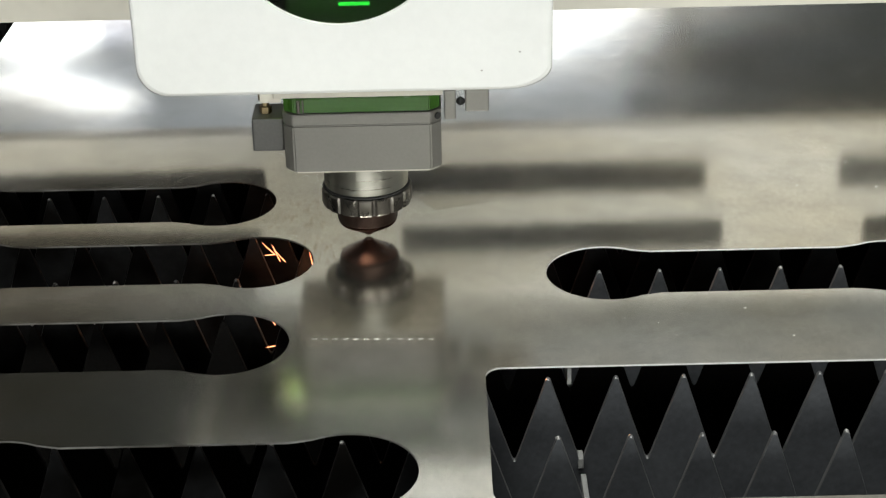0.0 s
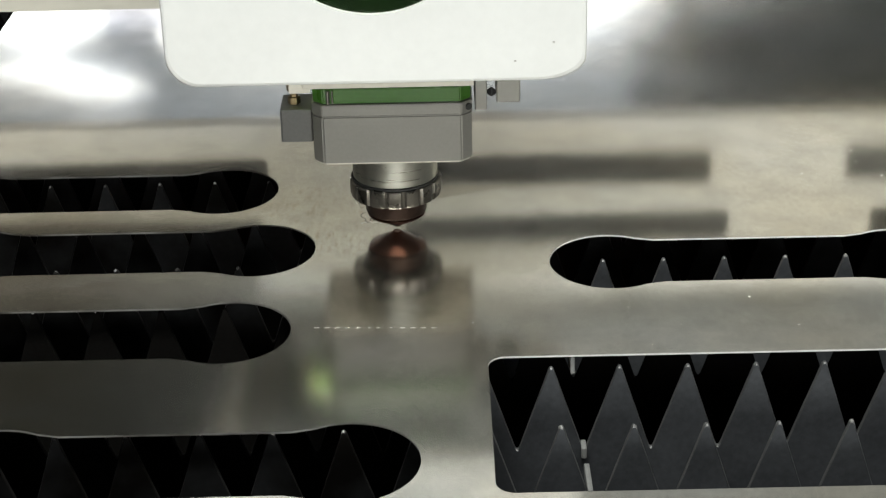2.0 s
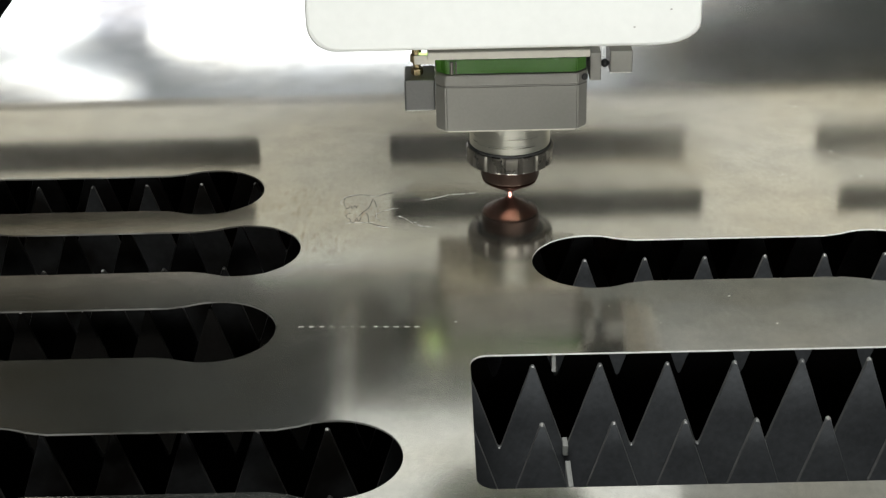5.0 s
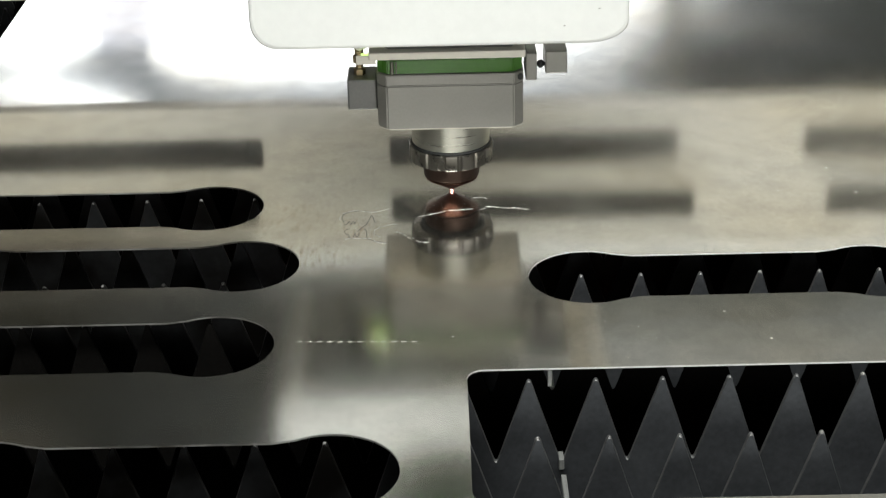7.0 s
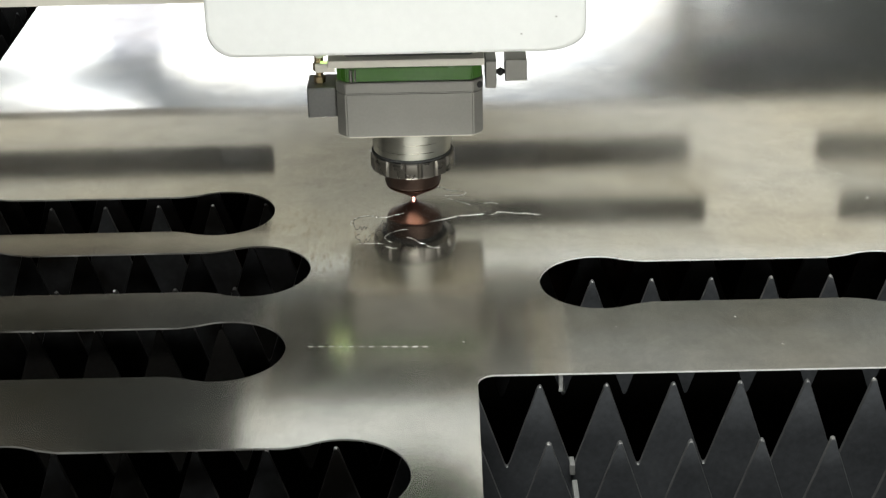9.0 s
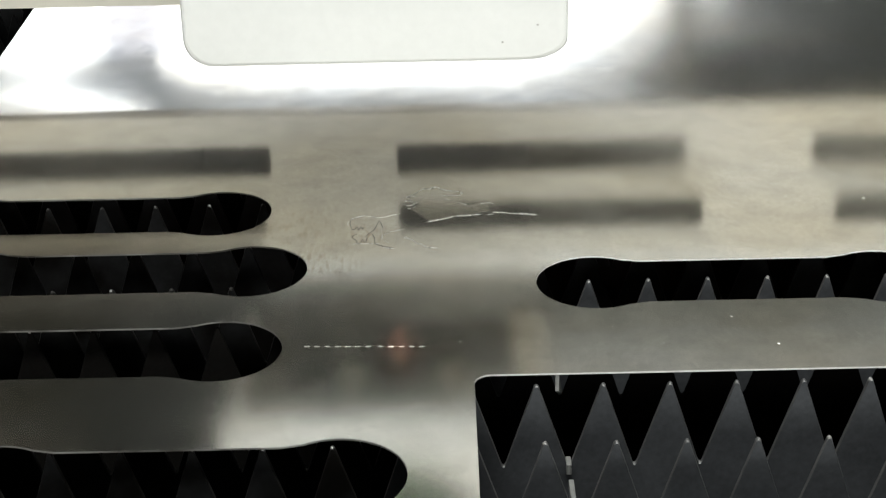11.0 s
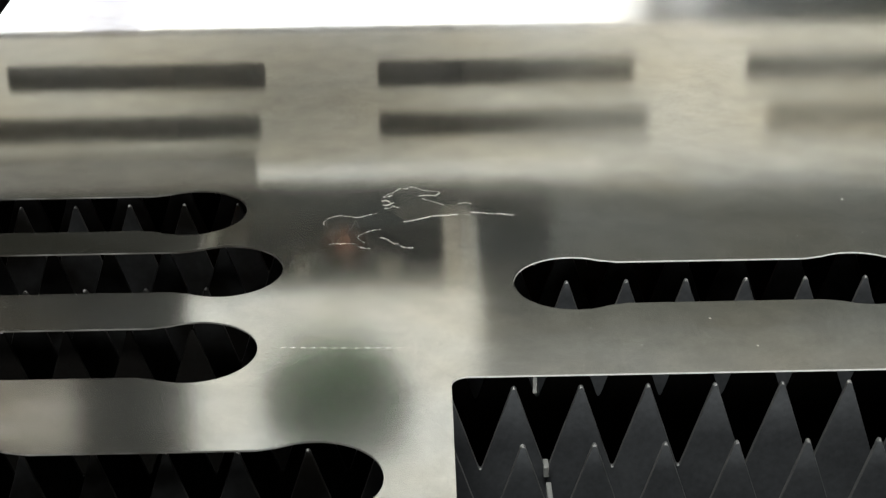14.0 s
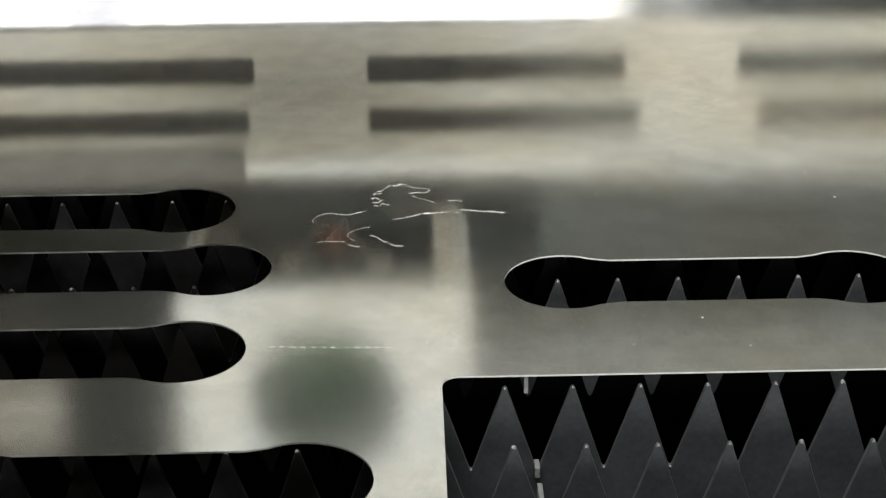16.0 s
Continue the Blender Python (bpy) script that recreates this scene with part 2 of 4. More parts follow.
WHITE_WALL = surface("white_wall_paint", (0.8, 0.8, 0.78), 0.8, 0.0, 0.08, 2, 0.1)
UPPER = surface("upper_wall_paint", (0.74, 0.74, 0.71), 0.8, 0.0, 0.12, 2, 0.1)
BAND = surface("band_paint", (0.24, 0.25, 0.235), 0.7, 0.0, 0.12, 2, 0.1)
DADO = surface("dado_paint", (0.11, 0.12, 0.115), 0.7, 0.0, 0.12, 2, 0.1)
PILASTER = surface("pilaster_paint", (0.2, 0.19, 0.16), 0.7, 0.0, 0.12, 2, 0.1)
# the curtain emits by itself, in place of daylight shining through
CURTAIN = glow("curtain_glow", (0.86, 0.88, 1.0), 1.1)
PALE_BLUE = surface("pale_blue_panel", (0.53, 0.58, 0.65), 0.7, 0.0, 0.12, 2, 0.1)
CONCRETE = surface("concrete", (0.25, 0.24, 0.23), 0.8, 0.0, 0.2, 3, 0.2)
DAYLIGHT = glow("daylight_pane", (0.94, 0.97, 1.0), 2.3)
GLOW_STRIP = glow("pale_strip_glow", (1.0, 0.99, 0.96), 0.5)
INDICATOR = glow("green_indicator", (0.1, 1.0, 0.25), 1.6)
DRAWER_GLOW = glow("green_drawer_glow", (0.62, 0.9, 0.28), 1.5)
HOT = glow("white_hot_melt", (1.0, 0.42, 0.36), 14.0)
SPARK = glow("orange_spark", (1.0, 0.32, 0.14), 4.2)
FLARE = glow("white_hot_spray", (1.0, 0.45, 0.22), 80.0)
KERF = surface("cut_burr", (0.76, 0.74, 0.7), 0.3, 1.0, 0.3, 600, 0.5)
KERF_DARK = surface("scorched_kerf", (0.06, 0.05, 0.045), 0.4, 0.6, 0.3, 600, 0.3)
GLASS, nt, b = nodes_of("green_window_glass")
b.inputs["Base Color"].default_value = (0.14, 0.36, 0.10, 1)
b.inputs["Roughness"].default_value = 0.05
b.inputs["Transmission Weight"].default_value = 1.0
b.inputs["IOR"].default_value = 1.3


# ---- mesh helpers ----
def mesh_of(name, bm, mats, smooth=None):
    me = bpy.data.meshes.new(name)
    bmesh.ops.recalc_face_normals(bm, faces=bm.faces)
    if smooth is not None:
        for f in bm.faces:
            f.smooth = True
        for e in bm.edges:
            if len(e.link_faces) == 2 and e.calc_face_angle(0) > radians(smooth):
                e.smooth = False
    bm.to_mesh(me)
    bm.free()
    for m in mats if isinstance(mats, (list, tuple)) else [mats]:
        me.materials.append(m)
    return me


def part(name, bm, material, parent=None, label="", at=None, smooth=None):
    ob = new(name, mesh_of(name, bm, material, smooth))
    if parent is not None:
        ob.parent = parent
    if at is not None:
        ob.matrix_basis = at
    if label:
        ob["label"] = label
    return ob


def box(x0, x1, y0, y1, z0, z1, bevel=0.0, segments=2):
    bm = bmesh.new()
    bmesh.ops.create_cube(bm, size=1)
    bmesh.ops.scale(bm, vec=(x1 - x0, y1 - y0, z1 - z0), verts=bm.verts)
    bmesh.ops.translate(bm, vec=((x0 + x1) / 2, (y0 + y1) / 2, (z0 + z1) / 2), verts=bm.verts)
    if bevel:
        bmesh.ops.bevel(bm, geom=bm.edges[:], offset=bevel, segments=segments, affect="EDGES", profile=0.5)
    return bm


def lathe(profile, n=48, closed=True):
    """A body of revolution about z from (radius, z) pairs."""
    bm = bmesh.new()
    rings = []
    for r, z in profile:
        rings.append([bm.verts.new((r * math.cos(2 * math.pi * i / n), r * math.sin(2 * math.pi * i / n), z)) for i in range(n)])
    for a, b in zip(rings, rings[1:]):
        for i in range(n):
            bm.faces.new((a[i], a[(i + 1) % n], b[(i + 1) % n], b[i]))
    if closed:
        bm.faces.new(rings[0][::-1])
        bm.faces.new(rings[-1])
    return bm


def prism(outline, z0, z1, bevel=0.0):
    """A straight body over a plan outline."""
    bm = bmesh.new()
    f = bm.faces.new([bm.verts.new((x, y, z0)) for x, y in outline])
    top = bmesh.ops.extrude_face_region(bm, geom=[f])
    bmesh.ops.translate(bm, vec=(0, 0, z1 - z0), verts=[v for v in top["geom"] if isinstance(v, bmesh.types.BMVert)])
    if bevel:
        bmesh.ops.bevel(bm, geom=bm.edges[:], offset=bevel, segments=2, affect="EDGES")
    return bm


def pipe(points, radius, sides=8, taper=True):
    """A thin round bar along points, drawn to a point at both ends."""
    bm = bmesh.new()
    pts = [Vector(p) for p in points]
    rings = []
    for i, p in enumerate(pts):
        way = (pts[min(i + 1, len(pts) - 1)] - pts[max(i - 1, 0)]).normalized()
        q = way.to_track_quat("Z", "Y")
        r = radius * (0.35 if taper and i in (0, len(pts) - 1) else 1)
        rings.append([bm.verts.new(p + q @ Vector((r * math.cos(2 * math.pi * k / sides), r * math.sin(2 * math.pi * k / sides), 0))) for k in range(sides)])
    for a, b in zip(rings, rings[1:]):
        for k in range(sides):
            bm.faces.new((a[k], a[(k + 1) % sides], b[(k + 1) % sides], b[k]))
    bm.faces.new(rings[0][::-1])
    bm.faces.new(rings[-1])
    return bm


def smooth_line(points, n=8):
    """Points along a smooth line through the given ones."""
    p = [Vector((*q, 0)) if len(q) == 2 else Vector(q) for q in points]
    p = [2 * p[0] - p[1], *p, 2 * p[-1] - p[-2]]
    out = []
    for a, b, c, d in zip(p, p[1:], p[2:], p[3:]):
        for i in range(n):
            t = i / n
            out.append(0.5 * (2 * b + (c - a) * t + (2 * a - 5 * b + 4 * c - d) * t * t + (3 * b - a - 3 * c + d) * t ** 3))
    return out + [p[-2]]


# ---- the workshop shell ----
def slab(name, x0, x1, y0, y1, z0, z1, material, label, category):
    return tagged(part(name, box(x0, x1, y0, y1, z0, z1), material), label, category, kind="structure")


slab("floor", -3.6, 3.6, -3.1, 3.1, -1.0, -0.9, CONCRETE, "grey concrete workshop floor", "floor")
slab("ceiling", -3.6, 3.6, -3.1, 3.1, 3.2, 3.3, CEILING, "dull grey workshop ceiling", "ceiling")
slab("wall_north", -3.6, 3.6, 3.0, 3.1, -0.9, 3.2, WALL, "grey workshop wall with bright windows", "wall")
slab("wall_south", -3.6, 3.6, -3.1, -3.0, -0.9, 3.2, WHITE_WALL, "plain white workshop wall", "wall")
slab("wall_west", -3.6, -3.5, -3.0, 3.0, -0.9, 3.2, PALE_WALL, "plain grey workshop wall", "wall")
slab("wall_east", 3.5, 3.6, -3.0, 3.0, -0.9, 3.2, PALE_WALL, "plain grey workshop wall", "wall")


def window(name, outline, label):
    """A glowing daylight opening on the north wall, from (x, z) corners."""
    bm = prism(outline, 0.0, 0.02)
    ob = part(name, bm, DAYLIGHT, at=pose(0, 2.99, 0, 90, 0, 0))
    return tagged(ob, label, "window", kind="structure")


window("window_1", [(-2.2, 0.3), (1.0, 0.3), (0.60, 0.74), (0.42, 0.86), (0.26, 0.935), (0.18, 0.966), (-0.22, 0.968), (-0.400, 0.964), (-0.520, 0.955), (-0.575, 0.940), (-0.615, 0.920), (-0.640, 0.905), (-0.630, 0.888), (-0.590, 0.868), (-0.732, 0.868), (-0.786, 0.902), (-0.878, 0.937), (-0.95, 0.915), (-1.05, 0.885), (-2.2, 0.87)], "wide overexposed daylight window beyond the machine, partly covered")
window("window_2", [(-1.5, 0.985), (-1.035, 0.972), (-0.906, 0.960), (-0.856, 0.966), (-0.733, 0.998), (-0.64, 1.030), (-0.738, 1.055), (-0.801, 1.045), (-0.925, 1.012), (-1.037, 0.996), (-1.5, 1.0)], "small bright window beyond the machine")
slab("curtain", -0.735, -0.60, 2.960, 2.968, 0.3, 0.866, CURTAIN, "thin lilac curtain before the bright window, given its own glow", "curtain")
slab("upper_wall_panel", -0.1, 3.5, 2.975, 2.998, 1.62, 3.2, UPPER, "lighter grey upper wall panel", "wall panel")
slab("lintel", -2.4, 0.42, 2.975, 2.998, 0.3, 1.14, PALE_BLUE, "pale blue wall panel above the windows", "wall panel")
slab("wall_band", 0.3, 3.5, 2.975, 2.998, 1.2, 1.62, BAND, "grey-green painted band on the far wall", "wall panel")
slab("dado", 0.56, 3.5, 2.975, 2.998, 0.3, 0.87, DADO, "grey-green painted dado on the far wall", "wall panel")
slab("pilaster", 0.505, 0.56, 2.96, 2.998, 0.3, 1.15, PILASTER, "narrow pale pilaster beside the window", "wall panel")

sill = tagged(new("window_4"), "wide low workshop window with a grey frame", "window", kind="structure")
for x0, x1, z0, z1, n in ((-2.48, -2.42, 0.26, 0.94, "window_frame"), (2.82, 2.88, 0.26, 0.94, "window_frame"), (-2.48, 2.88, 0.94, 1.00, "window_frame"), (-2.48, 2.88, 0.20, 0.26, "window_sill")):
    part(n, box(x0, x1, -2.998, -2.94, z0, z1, 0.004), GREY_PAINT, sill)

# ---- the cutting bed ----
bed = tagged(new("machine_bed"), "black painted steel bed of a laser cutting machine", "machine bed")
for x0, x1, y0, y1, z0, z1, n in ((-0.55, -0.52, -0.40, 0.9, -0.9, -0.006, "side_wall"), (0.592, 0.64, -0.40, 0.9, -0.9, -0.006, "side_wall"),
                                  (-0.52, 0.592, -0.40, -0.352, -0.9, -0.0015, "end_wall"), (-0.52, 0.592, 0.85, 0.9, -0.9, -0.006, "end_wall"), (-0.52, 0.592, -0.352, 0.85, -0.32, -0.3, "tray"), (-0.300, -0.278, -0.352, 0.85, -0.3, -0.15, "rib"), (-0.300, -0.290, -0.352, 0.85, -0.15, -0.046, "rib")):
    part(n, box(x0, x1, y0, y1, z0, z1, 0.004), BED, bed)

PITCH = 0.0273
SLATS = [-0.330, -0.302, -0.254, -0.2055, -0.159, -0.114, -0.0575, -0.0178, 0.030, 0.078] + [0.126 + 0.048 * i for i in range(15)]


SHIFT = {-0.159: 0.0011, -0.0178: 0.0019, 0.078: 0.0082, -0.2055: 0.004, 0.030: 0.005}


def slat_mesh():
    """A flat sawtooth bar with blunt tips and rounded notches, 2 mm thick."""
    bm = bmesh.new()
    pts = []
    for i in range(-18, 24):
        x = 0.0137 + PITCH * i
        pts += [(x - 0.0014, -0.0066), (x - 0.0010, -0.0051), (x - 0.0004, -0.0043), (x + 0.0004, -0.0043), (x + 0.0010, -0.0051), (x + 0.0014, -0.0066)]
        v = x + PITCH / 2
        pts += [(v - 0.0010, -0.0410), (v - 0.0004, -0.0422), (v + 0.0004, -0.0422), (v + 0.0010, -0.0410)]
    pts = [(pts[0][0] - 0.01, -0.041)] + pts
    front = [(bm.verts.new((x, -0.001, z - 0.0006)), bm.verts.new((x, -0.001, -0.14)), bm.verts.new((x, -0.0004, z))) for x, z in pts]
    back = [(bm.verts.new((x, 0.001, z)), bm.verts.new((x, 0.001, -0.14))) for x, z in pts]
    for (a, b, i), (c, d, j), (e, f), (g, h) in zip(front, front[1:], back, back[1:]):
        for k, face in enumerate(((a, b, d, c), (f, e, g, h), (b, f, h, d), (i, j, g, e), (i, a, c, j))):
            bm.faces.new(face).material_index = int(k > 2)
    bm.faces.new((front[0][0], front[0][2], back[0][0], back[0][1], front[0][1]))
    bm.faces.new((front[-1][1], back[-1][1], back[-1][0], front[-1][2], front[-1][0]))
    return mesh_of("support_slat", bm, [SLAT, SLAT_EDGE])


def bead_mesh(k):
    """A splash of slag that has beaded on a tooth tip."""
    bm = bmesh.new()
    bmesh.ops.create_icosphere(bm, subdivisions=1, radius=0.0008 + 0.0001 * k)
    for v in bm.verts:
        v.co = Vector((v.co.x * 0.95, v.co.y * 1.1, v.co.z * 1.35)) * (1 + 0.2 * noise.noise(v.co * 1500 + Vector((7 * k, 0, 0)))) + Vector((0, 0, -0.0052))
    return mesh_of("slag_bead", bm, SLAG, 80)


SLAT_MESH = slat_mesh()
SHADED_MESH = slat_mesh()
SHADED_MESH.materials[0] = SHADED_SLAT
SHADED_MESH.materials[1] = SHADED_SLAT
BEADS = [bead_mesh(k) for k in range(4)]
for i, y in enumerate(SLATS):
    s = new("support_slat", SHADED_MESH if y == -0.0575 else SLAT_MESH)
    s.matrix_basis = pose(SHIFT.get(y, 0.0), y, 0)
    tagged(s, "dark steel sawtooth support slat under the sheet, shade in its colour", "support slat", "support slats of the bed")
    if -0.22 < y < 0.09:
        for k in range(-9, 8):
            if random.random() < 0.3:
                continue
            bead = new("slag_bead", BEADS[(k * 3 + i) % 4])
            bead.parent = s
            bead.matrix_basis = pose(0.0137 + PITCH * k + random.uniform(-0.0003, 0.0003), 0, random.uniform(-0.0004, 0.0003), 0, 0, random.uniform(0, 80))

# only the lit bits of a tie strip; its shaded lengths are left out
for y0, y1 in ((-0.0560, -0.0375), (-0.1175, -0.1105), (-0.1480, -0.1285), (-0.0100, 0.0090)):
    tagged(part("tie_strip", box(0.0534, 0.0556, y0, y1, -0.0455, -0.0405, 0.0004), KERF_PALE), "lit bit of a steel tie strip, modelled as a short piece", "tie strip", "tie strips")
tagged(part("tie_strip", box(0.0489, 0.0506, -0.1114, -0.1102, -0.0090, -0.0008, 0.0002), KERF_PALE), "lit bit of a steel tie strip, added under the edge of the opening", "tie strip", "tie strips")


# ---- the sheet ----
def circle_run(cx, cy, r, a0, a1, n):
    return [(cx + r * math.cos(radians(a0 + (a1 - a0) * i / n)), cy + r * math.sin(radians(a0 + (a1 - a0) * i / n))) for i in range(n + 1)]


def dumbbell(cx, cy, gap=0.130, r=0.0268, half=0.0212):
    """A slot with round eyes at both ends, cx being its right eye; short fillets lead into the straight run."""
    a = math.degrees(math.asin(half / r))
    lead = 0.0055
    right = circle_run(cx, cy, r, -(180 - a) + 8, 180 - a - 8, 44)
    left = circle_run(cx - gap, cy, r, a + 8, 360 - a - 8, 44)
    dx = r * math.cos(radians(a))
    return right + [(cx - dx - lead, cy + half), (cx - gap + dx + lead, cy + half)] + left + [(cx - gap + dx + lead, cy - half), (cx - dx - lead, cy - half)]


def round_rect(x0, x1, y0, y1, r, n=10):
    return circle_run(x1 - r, y1 - r, r, 0, 90, n) + circle_run(x0 + r, y1 - r, r, 90, 180, n) + circle_run(x0 + r, y0 + r, r, 180, 270, n) + circle_run(x1 - r, y0 + r, r, 270, 360, n)


HOLES = [dumbbell(-0.1078, 0.0583), dumbbell(-0.0858, -0.0088), dumbbell(-0.0915, -0.0862, half=0.0217), dumbbell(-0.0373, -0.1867),
         dumbbell(0.0725 + 0.130, -0.0277), round_rect(0.0158, 0.2365, -0.2093, -0.1120, 0.007)]


def sheet_mesh(thick=0.0008):
    bm = bmesh.new()
    loops = [[(-0.272, -0.36), (0.6, -0.36), (0.6, 0.78), (-0.272, 0.78)], *HOLES]
    edges = []
    for loop in loops:
        vs = [bm.verts.new((x, y, 0)) for x, y in loop]
        edges += [bm.edges.new((vs[i], vs[(i + 1) % len(vs)])) for i in range(len(vs))]
    bmesh.ops.triangle_fill(bm, use_beauty=True, use_dissolve=False, edges=edges)
    for f in bm.faces:
        if f.normal.z < 0:
            f.normal_flip()
    rim = [e for e in bm.edges if len(e.link_faces) == 1]
    side = bmesh.ops.extrude_edge_only(bm, edges=rim)
    low = [v for v in side["geom"] if isinstance(v, bmesh.types.BMVert)]
    bmesh.ops.translate(bm, vec=(0, 0, -thick), verts=low)
    for f in side["geom"]:
        if isinstance(f, bmesh.types.BMFace):
            f.material_index = 1
    lower = [e for e in bm.edges if all(abs(v.co.z + thick) < 1e-7 for v in e.verts)]
    bmesh.ops.triangle_fill(bm, use_beauty=True, use_dissolve=False, edges=lower)
    return mesh_of("steel_sheet", bm, [SHEET, CUT_EDGE])


sheet = tagged(new("steel_sheet", sheet_mesh()), "shiny stainless steel sheet with round-ended slots cut through", "metal sheet")
sheet.location.z = 0.0


# ---- the gantry ----
BEAM_AT = 0.223
gantry = tagged(new("gantry"), "cream painted gantry beam with long dark vents", "gantry")


def beam_face():
    """The vented front plate of the beam, in x and z."""
    bm = bmesh.new()
    loops = [[(-1.2, 0.0365), (1.2, 0.0365), (1.2, 0.137), (-1.2, 0.137)]]
    for k in range(-3, 4):
        for z0, z1 in ((0.0580, 0.0785), (0.098, 0.1180)):
            wide = 1.065 if z0 > 0.09 else 1.0
            x = -0.025 + 0.2635 * k * wide
            loops.append(round_rect(x, x + 0.1835 * wide, z0, z1, 0.003, 4))
    edges = []
    for loop in loops:
        vs = [bm.verts.new((x, 0, z)) for x, z in loop]
        edges += [bm.edges.new((vs[i], vs[(i + 1) % len(vs)])) for i in range(len(vs))]
    bmesh.ops.triangle_fill(bm, use_beauty=True, use_dissolve=False, edges=edges)
    out = bmesh.ops.extrude_face_region(bm, geom=bm.faces[:])
    bmesh.ops.translate(bm, vec=(0, 0.004, 0), verts=[v for v in out["geom"] if isinstance(v, bmesh.types.BMVert)])
    return bm


part("front_plate", beam_face(), CREAM, gantry)
# the core's dark colour stands in for shade inside the vents
part("beam_core", box(-1.19, 1.19, 0.03, 0.075, 0.066, 0.151, 0.002), CORE, gantry, "solid core behind the vents, coloured dark as their shade")
part("bottom_lip", box(-1.2, 1.2, 0.0042, 0.014, 0.0365, 0.0385), CREAM, gantry)
bevel = bmesh.new()
bmesh.ops.create_cube(bevel, size=1)
bmesh.ops.scale(bevel, vec=(2.4, 0.003, 0.0262), verts=bevel.verts)
# whiter than the beam: the brighter light on the bevel is in its colour
part("top_bevel", bevel, COVER, gantry, "", pose(0, 0.0090, 0.1466, -40, 0, 0))
part("top_plate", box(-1.2, 1.2, 0.0125, 0.080, 0.1554, 0.1575, 0.0006), CREAM, gantry)
# emissive strip and bracket added for an unidentified bright thing above the beam
part("glow_strip", box(-0.52, -0.270, -0.004, 0.020, 0.328, 0.362, 0.006), GLOW_STRIP, gantry, "glowing strip standing in for a bright thing above the beam")
part("strip_bracket", box(-0.36, -0.33, 0.022, 0.030, 0.157, 0.36, 0.001), ALU_DARK, gantry)
# grey strip added to darken the upper left of the beam
part("left_strip", box(-1.15, -0.115, -0.0035, -0.0005, 0.1290, 0.1540, 0.001), LEFT_STRIP, gantry, "added grey strip that darkens the beam's upper left")

# ---- the cutting head ----
head = tagged(new("laser_cutting_head"), "white laser cutting head with green round window", "laser head")


def cover_shell():
    """The hood: a front plate with a round opening, rounded lower corners, and walls that run back from it."""
    x0, x1, z0, z1, r = -0.0893, 0.0800, 0.0930, 0.29, 0.013
    outline = [(x1 - 0.019 + 0.019 * math.cos(radians(a)), z0 + 0.010 + 0.010 * math.sin(radians(a))) for a in range(-90, 1, 9)]
    outline = circle_run(x0 + r, z0 + r, r, 180, 270, 10) + outline + [(x1 + 0.001, z1), (x0 - 0.001, z1)]
    hole = circle_run(-0.0055, 0.1676, 0.0464, 0, 360 - 360 / 72, 71)
    bm = bmesh.new()
    edges = []
    for loop in (outline, hole):
        vs = [bm.verts.new((x, -0.056, z)) for x, z in loop]
        edges += [bm.edges.new((vs[i], vs[(i + 1) % len(vs)])) for i in range(len(vs))]
    rim = edges[:len(outline)]
    bmesh.ops.triangle_fill(bm, use_beauty=True, use_dissolve=False, edges=edges)
    # a rounded shoulder, then the walls
    grown = rim
    for step, (dy, inset) in enumerate(((0.0004, 0.0011), (0.0012, 0.0006), (0.113, 0.0))):
        side = bmesh.ops.extrude_edge_only(bm, edges=grown)
        vs = [v for v in side["geom"] if isinstance(v, bmesh.types.BMVert)]
        grown = [e for e in side["geom"] if isinstance(e, bmesh.types.BMEdge) and all(v in vs for v in e.verts)]
        for v in vs:
            v.co.y += dy
            c = Vector((-0.005, v.co.y, 0.19))
            way = v.co - c
            v.co += Vector((math.copysign(inset, way.x) if abs(way.x) > 0.07 else 0, 0, -inset if v.co.z < 0.108 else 0))
    bm.normal_update()
    bmesh.ops.delete(bm, geom=[f for f in bm.faces if f.calc_center_median().y > -0.052 and f.calc_center_median().z < 0.0950 and abs(f.normal.z) > 0.8 and abs(f.calc_center_median().x + 0.005) < 0.075], context="FACES_ONLY")
    return bm


cover = part("cover", cover_shell(), COVER, head, "white plastic hood", smooth=35)
for p in cover.data.polygons:
    p.use_smooth = abs(p.normal.y) < 0.95 and abs(p.normal.x) < 0.97
thick = cover.modifiers.new("thickness", "SOLIDIFY")
thick.thickness, thick.offset = 0.0025, -1
part("window_glass", lathe([(0.0, -0.001), (0.0475, -0.001), (0.0475, 0.001), (0.0, 0.001)], 72, False), GLASS, head, "green tinted round window", pose(-0.0055, -0.0520, 0.1676, 90, 0, 0), 40).visible_shadow = False
part("carriage_plate", box(-0.13, 0.079, 0.236, 0.241, 0.052, 0.145, 0.001), RUBBER, head, "black carriage plate inside the beam")
part("back_plate", box(-0.07, 0.045, 0.060, 0.105, 0.185, 0.29, 0.003), RUBBER, head, "black carriage behind the hood")
# added black strip that makes the hood's inside look unlit
part("inner_shade", box(-0.082, 0.072, 0.040, 0.044, 0.0965, 0.124, 0.001), RUBBER, head, "black strip standing in for shade inside the hood")
part("inner_panel", box(-0.06, 0.05, 0.046, 0.050, 0.172, 0.285, 0.001), COVER, head, "white inner panel behind the window")
part("lens_housing", box(-0.032, 0.022, -0.02, 0.03, 0.165, 0.28, 0.003), ALU_DARK, head)
